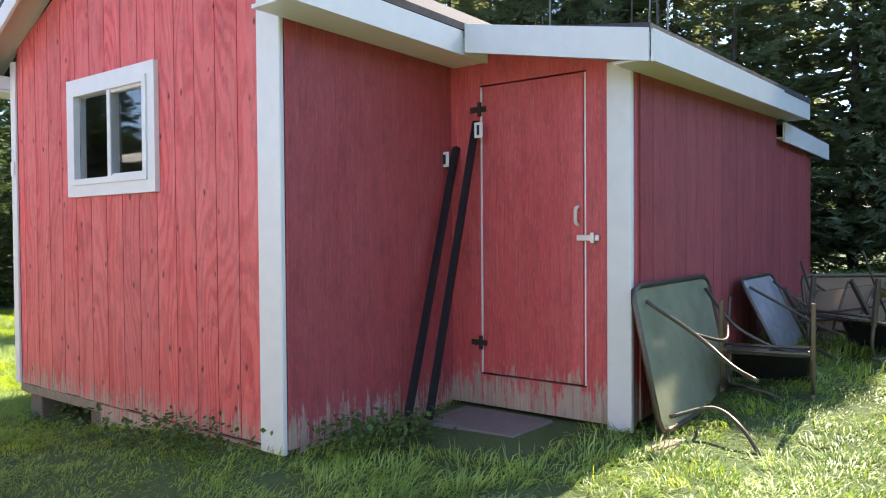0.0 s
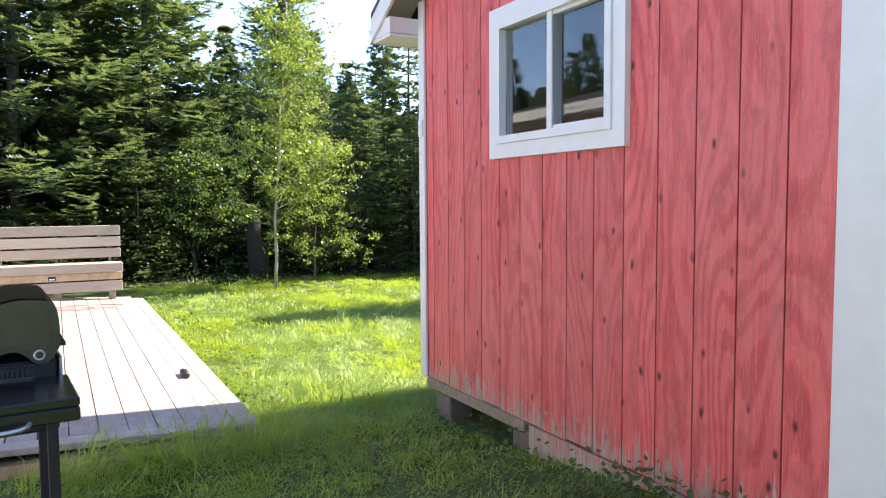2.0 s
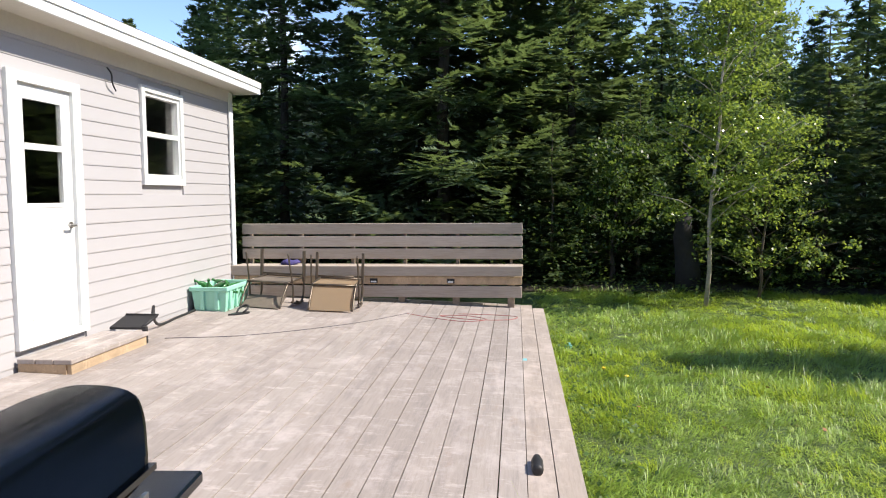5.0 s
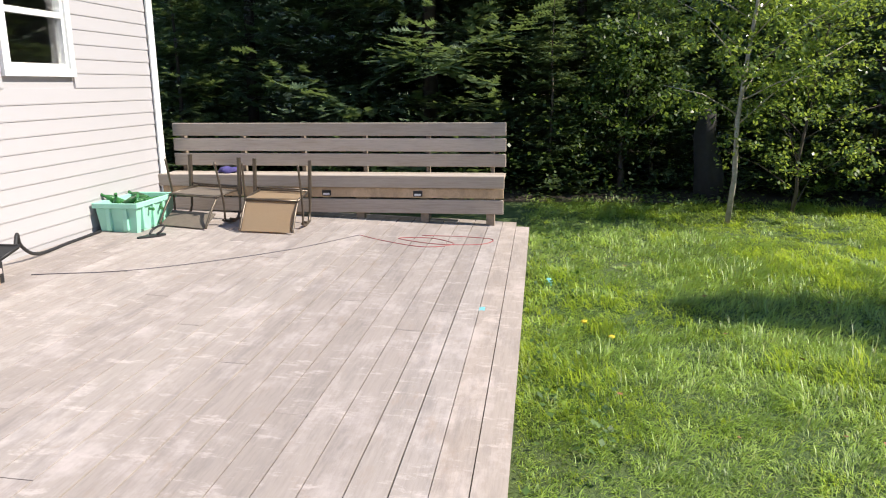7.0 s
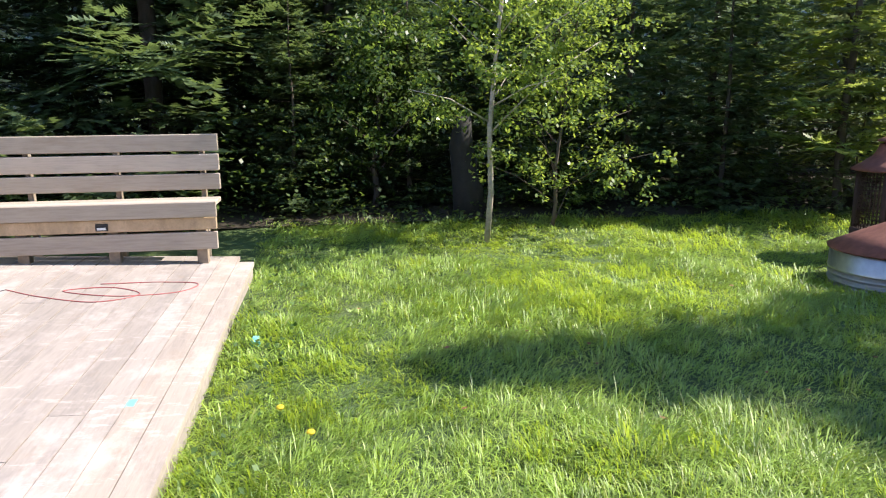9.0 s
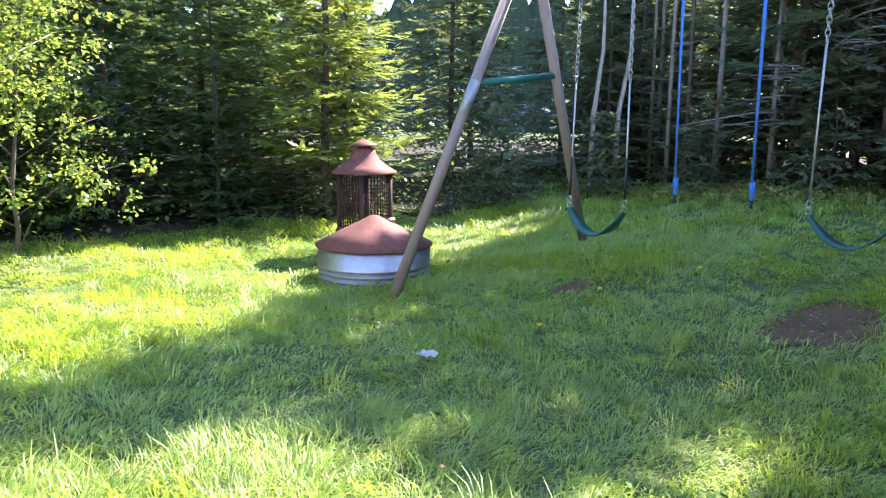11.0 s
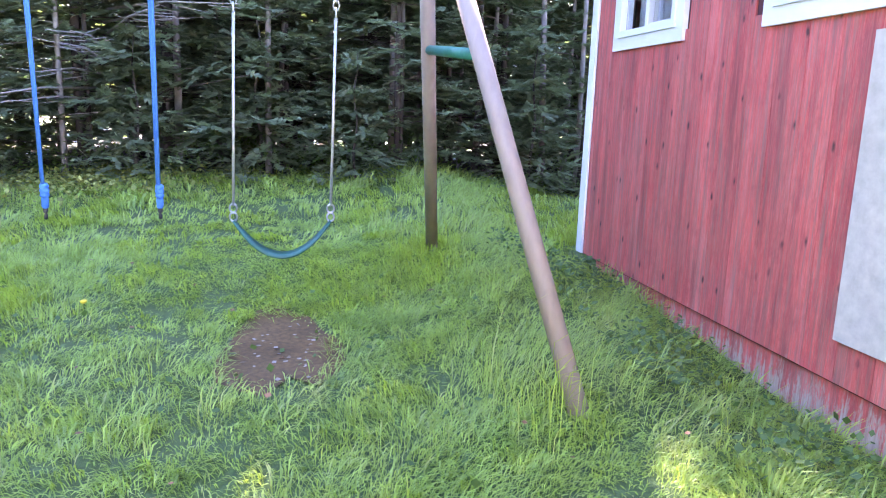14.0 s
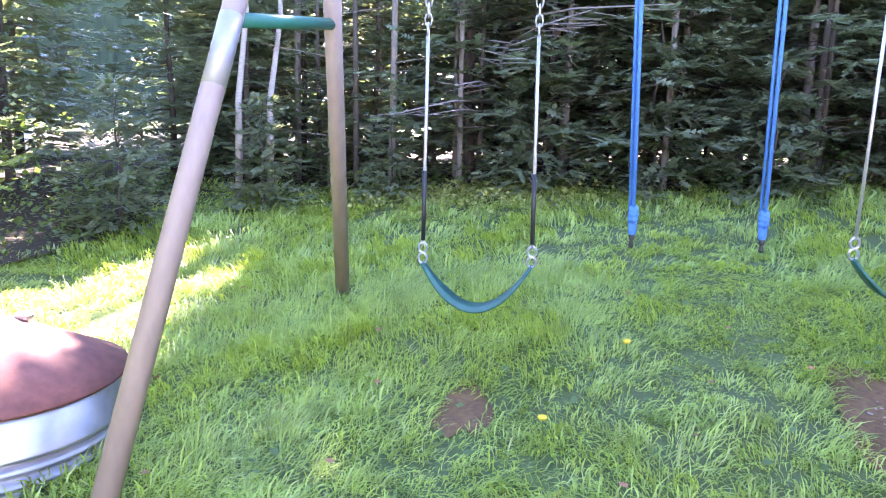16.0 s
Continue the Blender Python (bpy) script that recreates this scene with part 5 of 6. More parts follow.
def patio_chair(label, sling, group, top=0.285):
    """A sling chair lying on its arms, legs in the air; built at the origin."""
    ch = thing("patio_chair", (0, 0, 0), label, "chair", group)
    for sx in (-0.29, 0.29):
        part("front_leg", boxes((sx - 0.016, sx + 0.016, 0.155, 0.195, 0.28, 0.665), bevel=0.004), "chair", ch)
        part("front_leg_foot", tube(bmesh.new(), arc([(sx, 0.175, 0.30), (sx, 0.17, 0.12), (sx, 0.10, 0.03), (sx, -0.02, 0.05)]), 0.014, 8), "chair", ch)
        part("rear_leg", tube(bmesh.new(), arc([(sx * 0.96, -0.26, 0.66), (sx * 0.98, -0.20, 0.46), (sx, -0.14, 0.25), (sx, -0.12, 0.05)]), 0.011, 8), "chair", ch)
        part("arm", tube(bmesh.new(), arc([(sx, -0.16, 0.06), (sx, 0.0, 0.022), (sx, 0.16, 0.03)]), 0.014, 8), "chair", ch)
        part("seat_rail", tube(bmesh.new(), [(sx * 0.9, -0.24, 0.30), (sx * 0.9, 0.26, 0.33)], 0.012, 8), "chair", ch)
        part("back_rail", tube(bmesh.new(), arc([(sx * 0.9, -0.22, 0.29), (sx * 0.9, -0.33, 0.17), (sx * 0.9, -0.43, 0.02)]), 0.012, 8), "chair", ch)
    for y0, z0 in ((0.25, 0.33), (-0.23, 0.30), (0.175, 0.36)):
        part("stretcher", tube(bmesh.new(), [(-0.27, y0, z0), (0.27, y0, z0)], 0.011, 8), "chair", ch)
    part("seat", boxes((-0.25, 0.25, -0.22, 0.24, 0.305, 0.313)), sling, ch)
    bm = bmesh.new()
    prism(bm, [(-0.25, -0.225, top), (0.25, -0.225, top), (0.25, -0.425, 0.018), (-0.25, -0.425, 0.018)], (0, 0.006, 0.006))
    part("backrest", bm, sling, ch)
    return ch


ca = patio_chair("upturned patio chair with a grey-brown sling in front of the bench", "sling_grey", "upturned chairs", 0.13)
ca.matrix_basis = pose(-4.60, 9.82, deck_z(-4.6), 0, 2.3, -8)
cb = patio_chair("upturned patio chair with a tan woven sling on the deck", "sling", "upturned chairs")
cb.matrix_basis = pose(-3.82, 9.80, deck_z(-3.82), 0, 2.3, 4)
cc = patio_chair("upturned bronze patio chair lying in the grass by the lean-to", "black_matt", "chairs by the lean-to")
cc.matrix_basis = pose(2.75, -1.95, float(level(2.75, -1.95)) + 0.02, 0, 0, 100)
cd = copy_thing(cc, pose(4.15, -2.28, float(level(4.15, -2.28)) + 0.02, 8, 0, 62))
ce = copy_thing(cb, pose(4.8, -2.2, float(level(4.8, -2.2)) + 0.10, -35, 10, 75))
tagged(ce, "tipped patio chair with a tan sling in the grass", "chair", "chairs by the lean-to")


def leaning_table(x0, x1, z1, y0, y1, label, top):
    """A patio table on its side, its top against the wall and its legs in the air."""
    zb = float(level((x0 + x1) / 2, y0)) + 0.01
    tb = thing("patio_table", ((x0 + x1) / 2, y0, zb), label, "table", "tables by the lean-to")
    def at(u, v, off=0.0):
        return Vector((x0 + (x1 - x0) * u, y0 + (y1 - y0) * v - off * 0.95, zb + (z1 - zb) * v - off * 0.28))
    rim = [at(u, v) for u, v in ((0.08, 0), (0.92, 0), (0.98, 0.03), (1, 0.10), (1, 0.90), (0.98, 0.97), (0.92, 1), (0.08, 1), (0.02, 0.97), (0, 0.90), (0, 0.10), (0.02, 0.03), (0.08, 0))]
    part("rim", tube(bmesh.new(), rim, 0.020, 8, cap=False), "chair", tb)
    bm = bmesh.new()
    prism(bm, rim[:-1], (0, 0.008, 0.002))
    part("tabletop", bm, top, tb)
    for u in (0.10, 0.90):
        part("leg", tube(bmesh.new(), arc([at(u, 0.90, 0.02), at(u + (0.5 - u) * 0.35, 0.72, 0.25), at(u + (0.5 - u) * 0.2, 0.62, 0.48), at(u, 0.62, 0.66)]), 0.013, 8), "chair", tb)
        part("leg", tube(bmesh.new(), arc([at(u, 0.10, 0.02), at(u + (0.5 - u) * 0.35, 0.22, 0.25), at(u + (0.5 - u) * 0.2, 0.20, 0.45), at(u, 0.06, 0.60)]), 0.013, 8), "chair", tb)
    part("brace", tube(bmesh.new(), arc([at(0.25, 0.72, 0.22), at(0.5, 0.66, 0.30), at(0.75, 0.72, 0.22)]), 0.011, 8), "chair", tb)
    return tb


leaning_table(1.50, 2.98, 0.93, -1.64, -1.45, "glass-topped patio table on its side against the lean-to", "tabletop")
leaning_table(3.72, 4.80, 0.86, -1.82, -1.50, "grey patio table leaning on the lean-to's long wall", "zinc")
tan = leaning_table(4.60, 5.50, 0.84, -2.20, -2.06, "tan patio table on its side further along the lean-to", "sling")
tan.rotation_euler = (0, 0, radians(-52))
single("scrap_board", boxes((1.25, 1.62, -1.75, -1.60, -0.02, 0.015), bevel=0.004), "framing", "small weathered board lying in the grass", "board")

# strand board over the old opening in the north wall
single("strand_board_panel", boxes((2.70, 3.62, SL + 0.013, SL + 0.030, 0.22, 1.52), bevel=0.002), "osb", "faded strand board screwed over the shed's back wall", "board")

# ---- grill ----
GX0, GX1, GY0, GY1 = -2.91, -2.405, 1.88, 2.50
GZ = float(level(-2.7, 2.2))
grill = thing("gas_grill", (-2.7, 2.2, GZ), "black gas grill with a rounded hood standing on the grass", "grill")
grill.rotation_euler = (0, 0, radians(4.5))
hood = arc([(GX0 + 0.01, 0, 0.635), (GX0, 0, 0.76), (GX0 + 0.075, 0, 0.825), (GX0 + 0.19, 0, 0.89), (GX0 + 0.30, 0, 0.932), (GX0 + 0.375, 0, 0.945), (GX1 - 0.035, 0, 0.932), (GX1 - 0.006, 0, 0.885), (GX1, 0, 0.80), (GX1, 0, 0.76)], 4)
bm = bmesh.new()
prev = None
for p in hood:
    row = [bm.verts.new((p.x, GY0, p.z)), bm.verts.new((p.x, GY1, p.z))]
    if prev:
        bm.faces.new((prev[0], prev[1], row[1], row[0])).smooth = True
    prev = row
bmesh.ops.solidify(bm, geom=bm.faces[:], thickness=0.008)
lid = part("hood", bm, "black", grill)
low = arc([(GX1 - 0.005, 0, 0.74), (GX1 - 0.04, 0, 0.69), (GX1 - 0.085, 0, 0.685), (GX1 - 0.135, 0, 0.728), (GX1 - 0.185, 0, 0.738), (GX1 - 0.31, 0, 0.695), (GX0 + 0.02, 0, 0.63)], 3)
for y0 in (GY0 - 0.012, GY1 - 0.006):
    bm = bmesh.new()
    prism(bm, [(p.x, y0, p.z - 0.006) for p in hood] + [(p.x, y0, p.z) for p in low], (0, 0.018, 0))
    end = part("end_cap", bm, "olive", lid, "sooty olive-brown cast end of the hood")
    bm = bmesh.new()
    loop = [(GX1 - 0.075 + 0.018 * math.cos(a), y0 - 0.002, 0.718 + 0.018 * math.sin(a)) for a in (2 * math.pi * k / 12 for k in range(13))]
    tube(bm, loop, 0.005, 6, cap=False)
    part("pivot", bm, "steel", lid)
bead = arc([(GX0 + 0.03, GY0 - 0.013, 0.672), (GX0 + 0.14, GY0 - 0.013, 0.712), (GX1 - 0.20, GY0 - 0.013, 0.76), (GX1 - 0.15, GY0 - 0.013, 0.755), (GX1 - 0.11, GY0 - 0.013, 0.735)], 4)
part("bead", tube(bmesh.new(), bead, 0.0025, 5), "olive", lid)
part("bead", tube(bmesh.new(), arc([(GX1 - 0.05, GY0 - 0.013, 0.74), (GX1 - 0.035, GY0 - 0.013, 0.78), (GX1 - 0.035, GY0 - 0.013, 0.85), (GX1 - 0.055, GY0 - 0.013, 0.885)], 4), 0.0025, 5), "olive", lid)
part("flange", boxes((GX1 - 0.004, GX1 + 0.018, GY0 - 0.015, GY1 + 0.015, 0.748, 0.762)), "black", lid)
bar = arc([(GX0 + 0.05, GY0 + 0.08, 0.745), (GX0 - 0.035, GY0 + 0.09, 0.76), (GX0 - 0.04, GY0 + 0.31, 0.765), (GX0 - 0.035, GY1 - 0.09, 0.76), (GX0 + 0.05, GY1 - 0.08, 0.745)], 5)
part("handle", tube(bmesh.new(), bar, 0.012, 10), "steel", lid, "chrome hood handle")
part("thermometer", boxes((GX0 + 0.13, GX0 + 0.20, 2.14, 2.22, 0.868, 0.892), bevel=0.008), "steel", lid)
part("firebox", boxes((GX0 + 0.03, GX1 - 0.012, GY0 + 0.02, GY1 - 0.02, 0.40, 0.69), bevel=0.01), "black_matt", grill)
part("control_panel", boxes((GX0 - 0.05, GX0 + 0.03, GY0 - 0.02, GY1 + 0.02, 0.44, 0.60), bevel=0.008), "steel", grill)
sheet = part("heat_shield", boxes((GX1 - 0.006, GX1 + 0.004, GY0, GY1, 0.46, 0.70)), "steel", grill, "bare steel rear sheet with oblong holes")
# each hole is a near-black plate, its inner shade put into the colour
for yy in np.linspace(GY0 + 0.09, GY1 - 0.09, 4):
    for zz in (0.505, 0.58, 0.655):
        bm = bmesh.new()
        loop = [(GX1 + 0.003, yy + 0.030 * math.copysign(abs(math.cos(a)) ** 0.6, math.cos(a)), zz + 0.017 * math.sin(a)) for a in (2 * math.pi * k / 14 for k in range(14))]
        prism(bm, loop, (0.003, 0, 0))
        part("hole", bm, "dark", sheet)
for y0, y1 in ((1.44, GY0 - 0.03), (GY1 + 0.03, 2.80)):
    sh = part("side_shelf", boxes((GX0 + 0.02, GX1 + 0.02, y0, y1, 0.60, 0.635), (GX0 + 0.02, GX1 + 0.02, y0, y0 + 0.02, 0.55, 0.60), bevel=0.006), "black", grill, "black enamel side shelf")
    ye = y0 - 0.03 if y0 < 2 else y1 + 0.03
    part("towel_bar", tube(bmesh.new(), arc([(GX0 + 0.08, (y0 + y1) / 2, 0.575), (GX0 + 0.08, ye, 0.56), (GX0 + 0.22, ye, 0.55), (GX0 + 0.36, ye, 0.56), (GX0 + 0.36, (y0 + y1) / 2, 0.575)], 4), 0.009, 8), "steel", sh)
for xx in (GX0 + 0.05, GX1 - 0.04):
    for yy in (GY0 - 0.01, GY1 - 0.03):
        part("leg", boxes((xx - 0.02, xx + 0.02, yy, yy + 0.04, GZ - 0.01, 0.60), bevel=0.003), "black_matt", grill)
part("bottom_shelf", boxes((GX0 + 0.03, GX1 - 0.02, GY0, GY1, GZ + 0.10, GZ + 0.125)), "black_matt", grill)
for xx in (GX0 + 0.05, GX1 - 0.04):
    bm = bmesh.new()
    lathe(bm, [(0.03, 0), (0.075, 0.002), (0.085, 0.012), (0.085, 0.03), (0.075, 0.04), (0.03, 0.042)], 20)
    bmesh.ops.transform(bm, matrix=Matrix.Translation((xx, GY0 - 0.015, GZ + 0.085)) @ Matrix.Rotation(radians(90), 4, "X"), verts=bm.verts)
    part("wheel", bm, "black_matt", grill)
tank = thing("propane_cylinder", (-2.72, 1.66, GZ), "grey propane cylinder standing under the grill shelf", "cylinder")
bm = bmesh.new()
lathe(bm, [(0.10, GZ + 0.0), (0.115, GZ + 0.02), (0.145, GZ + 0.06), (0.15, GZ + 0.12), (0.15, GZ + 0.26), (0.135, GZ + 0.31), (0.08, GZ + 0.345), (0.03, GZ + 0.35)], 28, (-2.72, 1.66))
part("body", bm, "zinc", tank)
bm = bmesh.new()
lathe(bm, [(0.03, GZ + 0.35), (0.03, GZ + 0.40), (0.045, GZ + 0.405), (0.045, GZ + 0.42), (0.01, GZ + 0.425)], 16, (-2.72, 1.66))
part("valve", bm, "black_matt", tank)
brush = thing("grill_brush", (-2.68, 1.72, 0.637), "black wire grill brush lying on the grill shelf", "brush")
part("handle", tube(bmesh.new(), [(-2.94, 1.62, 0.655), (-2.76, 1.66, 0.66), (-2.62, 1.70, 0.668)], 0.016, 10, 0.010), "black_matt", brush)
part("head", boxes((-2.63, -2.47, 1.695, 1.755, 0.655, 0.675), bevel=0.005), "black_matt", brush)
part("bristles", boxes(*[(-2.625 + 0.016 * k, -2.615 + 0.016 * k, 1.70 + 0.012 * j, 1.708 + 0.012 * j, 0.676, 0.705) for k in range(10) for j in range(4)]), "rail", brush)

# ---- things on the deck ----
TZ = deck_z(-5.1)
bx0, bx1, by0, by1 = -5.34, -4.92, 9.04, 9.78
tote = thing("storage_tote", ((bx0 + bx1) / 2, (by0 + by1) / 2, TZ), "mint green plastic tote full of empty bottles by the wall", "tote")
bm = bmesh.new()
n = 0.03
outer = [(bx0 + n, by0 + n), (bx1 - n, by0 + n), (bx1 - n, by1 - n), (bx0 + n, by1 - n)]
upper = [(bx0, by0), (bx1, by0), (bx1, by1), (bx0, by1)]
vb = [bm.verts.new((x, y, TZ - 0.008)) for x, y in outer]
vt = [bm.verts.new((x, y, 0.32)) for x, y in upper]
vi = [bm.verts.new((x + (0.02 if x < -5 else -0.02), y + (0.02 if y < 9.3 else -0.02), 0.32)) for x, y in upper]
vf = [bm.verts.new((x + (0.02 if x < -5 else -0.02), y + (0.02 if y < 9.3 else -0.02), TZ + 0.03)) for x, y in outer]
bm.faces.new(list(reversed(vb)))
bm.faces.new(vf)
for k in range(4):
    j = (k + 1) % 4
    bm.faces.new((vb[k], vb[j], vt[j], vt[k]))
    bm.faces.new((vt[k], vt[j], vi[j], vi[k]))
    bm.faces.new((vi[k], vi[j], vf[j], vf[k]))
bmesh.ops.recalc_face_normals(bm, faces=bm.faces)
part("body", bm, "mint", tote)
part("rim", boxes((bx0 - 0.02, bx1 + 0.02, by0 - 0.02, by0, 0.275, 0.325), (bx0 - 0.02, bx1 + 0.02, by1, by1 + 0.02, 0.275, 0.325), (bx0 - 0.02, bx0, by0, by1, 0.275, 0.325), (bx1, bx1 + 0.02, by0, by1, 0.275, 0.325), bevel=0.005), "mint", tote)
for yy in (by0 + 0.12, by0 + 0.31, by0 + 0.50):
    part("rib", boxes((bx1 - 0.03, bx1 + 0.012, yy - 0.025, yy + 0.025, TZ + 0.02, 0.275), bevel=0.006), "mint", tote)
for xx in (bx0 + 0.13, bx0 + 0.30):
    part("rib", boxes((xx - 0.025, xx + 0.025, by0 - 0.012, by0 + 0.03, TZ + 0.02, 0.275), bevel=0.006), "mint", tote)
bm = bmesh.new()
lathe(bm, [(0.030, 0), (0.033, 0.01), (0.033, 0.13), (0.026, 0.16), (0.013, 0.19), (0.013, 0.22), (0.016, 0.222), (0.016, 0.235)], 12)
bottle = thing("bottle", (0, 0, 0), "green glass bottle in the tote", "bottle", "bottles in the tote")
part("glass", bm, "bottle", bottle)
bottle.matrix_basis = pose(-5.2, 9.2, 0.19, 20, 10, 0)
for k in range(19):
    copy_thing(bottle, pose(bx0 + 0.09 + 0.24 * rng.random(), by0 + 0.13 + 0.48 * rng.random(), 0.21 + 0.07 * rng.random(), rng.uniform(55, 105), rng.uniform(-25, 25), rng.uniform(0, 360)))

QZ = deck_z(-4.74)
sandal = thing("sandal", (-4.74, 8.95, QZ), "black strap sandal lying on the deck", "sandal")
bm = bmesh.new()
outl = [(0.045 * math.sin(a) * (1.0 + 0.2 * math.cos(a)), 0.14 * math.cos(a), 0) for a in (2 * math.pi * k / 18 for k in range(18))]
prism(bm, outl, (0, 0, 0.018))
bmesh.ops.transform(bm, matrix=pose(-4.74, 8.95, QZ, 0, 0, -35), verts=bm.verts)
part("sole", bm, "black_matt", sandal)
bm = bmesh.new()
tube(bm, arc([(-4.70, 8.97, QZ + 0.02), (-4.66, 9.0, QZ + 0.055), (-4.67, 9.06, QZ + 0.085), (-4.72, 9.07, QZ + 0.085), (-4.77, 9.03, QZ + 0.055), (-4.775, 8.98, QZ + 0.02)]), 0.011, 8)
part("strap", bm, "black_matt", sandal)

pan = thing("dustpan", (-5.1, 7.36, deck_z(-5.0)), "black dustpan leaning at the end of the step", "dustpan")
bm = bmesh.new()
prism(bm, [(-5.30, 7.26, 0.16), (-4.99, 7.26, 0.16), (-4.95, 7.48, 0.24), (-5.26, 7.48, 0.24)], (0, 0, 0.02))
part("pan", bm, "black_matt", pan)
part("post", boxes((-4.985, -4.945, 7.245, 7.285, deck_z(-4.97), 0.19), bevel=0.004), "black_matt", pan)
part("rim", tube(bmesh.new(), [(-4.99, 7.26, 0.18), (-4.95, 7.48, 0.26), (-5.26, 7.48, 0.26)], 0.012, 8), "black_matt", pan)
single("hose", tube(bmesh.new(), arc([(-5.0, 7.50, 0.24), (-5.05, 7.60, 0.32), (-5.12, 7.72, 0.20), (-5.20, 8.0, deck_z(-5.2) + 0.03), (-5.26, 8.5, deck_z(-5.26) + 0.014), (-5.28, 9.0, deck_z(-5.28) + 0.014)]), 0.014, 8), "black_matt", "black garden hose along the foot of the wall", "hose")


def on_deck(points, lift):
    return [(x, y, deck_z(x) + lift) for x, y in points]


single("cord", tube(bmesh.new(), arc(on_deck([(-2.9, 9.55), (-2.6, 9.35), (-2.2, 9.2), (-1.95, 9.4), (-2.2, 9.6), (-2.5, 9.5), (-2.1, 9.35), (-1.7, 9.45), (-1.6, 9.7), (-1.9, 9.75), (-2.3, 9.7)], 0.004), 8), 0.004, 6), "cord", "thin red cord coiled on the deck", "cord")
single("cable", tube(bmesh.new(), arc(on_deck([(-4.9, 7.5), (-4.2, 7.85), (-3.4, 8.7), (-2.9, 9.55)], 0.004), 8), 0.004, 6), "cable", "thin grey cable lying across the deck", "cable")
shoe = bmesh.new()
lathe(shoe, [(0.03, 0.452), (0.10, 0.455), (0.11, 0.475), (0.08, 0.505), (0.03, 0.515)], 16, (-4.62, 10.50))
for v in shoe.verts:
    v.co.x = -4.62 + (v.co.x + 4.62) * (1.15 + 0.25 * math.sin(9 * v.co.y))
    v.co.z += 0.012 * math.sin(40 * v.co.x)
single("crumpled_cap", shoe, "purple", "crumpled purple cloth cap lying on the bench", "cap")
grip = thing("rubber_grip", (-1.49, 4.83, DZ), "black rubber handle grip lying near the deck's edge", "grip")
bm = bmesh.new()
lathe(bm, [(0.012, 0), (0.028, 0.004), (0.032, 0.03), (0.029, 0.05), (0.033, 0.08), (0.030, 0.11), (0.033, 0.14), (0.024, 0.165), (0.022, 0.20), (0.010, 0.205)], 18)
bmesh.ops.transform(bm, matrix=Matrix.Translation((-1.49, 4.74, DZ + 0.034)) @ Matrix.Rotation(radians(-90), 4, "X"), verts=bm.verts)
part("sleeve", bm, "black_matt", grip)
single("plastic_scrap", boxes((-1.555, -1.505, 7.40, 7.49, DZ, DZ + 0.012), bevel=0.004), "cyan", "pale blue plastic scrap on the deck", "scrap", "scraps")
single("plastic_scrap", boxes((-1.10, -1.03, 8.50, 8.58, -0.24, -0.17), bevel=0.02), "cyan", "pale blue plastic scrap in the grass", "scrap", "scraps")
bm = bmesh.new()
g0 = float(level(2.64, 7.18)) + 0.07
paper = [[bm.verts.new((2.59 + 0.03 * i, 7.13 + 0.03 * j, g0 + 0.015 * math.sin(2.2 * i + j))) for j in range(4)] for i in range(4)]
for i in range(3):
    for j in range(3):
        bm.faces.new((paper[i][j], paper[i + 1][j], paper[i + 1][j + 1], paper[i][j + 1]))
bmesh.ops.solidify(bm, geom=bm.faces[:], thickness=0.003)
single("paper_scrap", bm, "paper", "crumpled white paper lying in the grass", "paper")

# ---- fire ring and outdoor fireplace ----
tx, ty, tr, tz = 4.20, 9.50, 0.50, float(level(4.2, 9.5)) - 0.05
pit = thing("fire_ring", (tx, ty, tz), "corrugated metal fire ring with a rusty conical lid", "fire pit")
bm = bmesh.new()
prof = [(tr, tz - 0.04)] + [(tr + 0.017 * math.sin(k * math.pi / 3), tz - 0.02 + 0.22 * k / 24) for k in range(25)]
lathe(bm, prof, 48, (tx, ty))
part("wall", bm, "zinc", pit, "grey corrugated metal wall")
bm = bmesh.new()
lathe(bm, [(tr + 0.008, tz + 0.195), (tr + 0.018, tz + 0.20), (tr + 0.018, tz + 0.215), (tr + 0.012, tz + 0.22), (tr + 0.012, tz + 0.375), (tr, tz + 0.38)], 48, (tx, ty))
part("band", bm, "steel", pit, "plain pale sheet metal band")
bm = bmesh.new()
lathe(bm, [(tr + 0.03, tz + 0.37), (tr + 0.035, tz + 0.385), (tr * 0.6, tz + 0.505), (tr * 0.25, tz + 0.59), (0.04, tz + 0.635), (0.015, tz + 0.64)], 48, (tx, ty))
part("lid", bm, "rust", pit, "rusty red conical sheet lid")
part("knob", boxes((tx + 0.10, tx + 0.16, ty - 0.12, ty - 0.06, tz + 0.575, tz + 0.61), bevel=0.01), "steel", pit)
fx, fy = 4.90, 10.50
fz = float(level(fx, fy))
fire = thing("outdoor_fireplace", (fx, fy, fz), "rusted mesh outdoor fireplace with a flared roof", "fireplace")
bm = bmesh.new()
lathe(bm, [(0.20, fz + 0.06), (0.30, fz + 0.14), (0.31, fz + 0.26), (0.28, fz + 0.28)], 24, (fx, fy))
part("bowl", bm, "rust_dark", fire)
for k in range(4):
    a = math.pi / 4 + k * math.pi / 2
    part("post", tube(bmesh.new(), [(fx + 0.27 * math.cos(a), fy + 0.27 * math.sin(a), fz - 0.03), (fx + 0.27 * math.cos(a), fy + 0.27 * math.sin(a), fz + 0.90)], 0.028, 8), "rust_dark", fire)
bm = bmesh.new()
for k in range(44):
    a = 2 * math.pi * k / 44
    tube(bm, [(fx + 0.26 * math.cos(a), fy + 0.26 * math.sin(a), fz + 0.28), (fx + 0.26 * math.cos(a), fy + 0.26 * math.sin(a), fz + 0.88)], 0.006, 4)
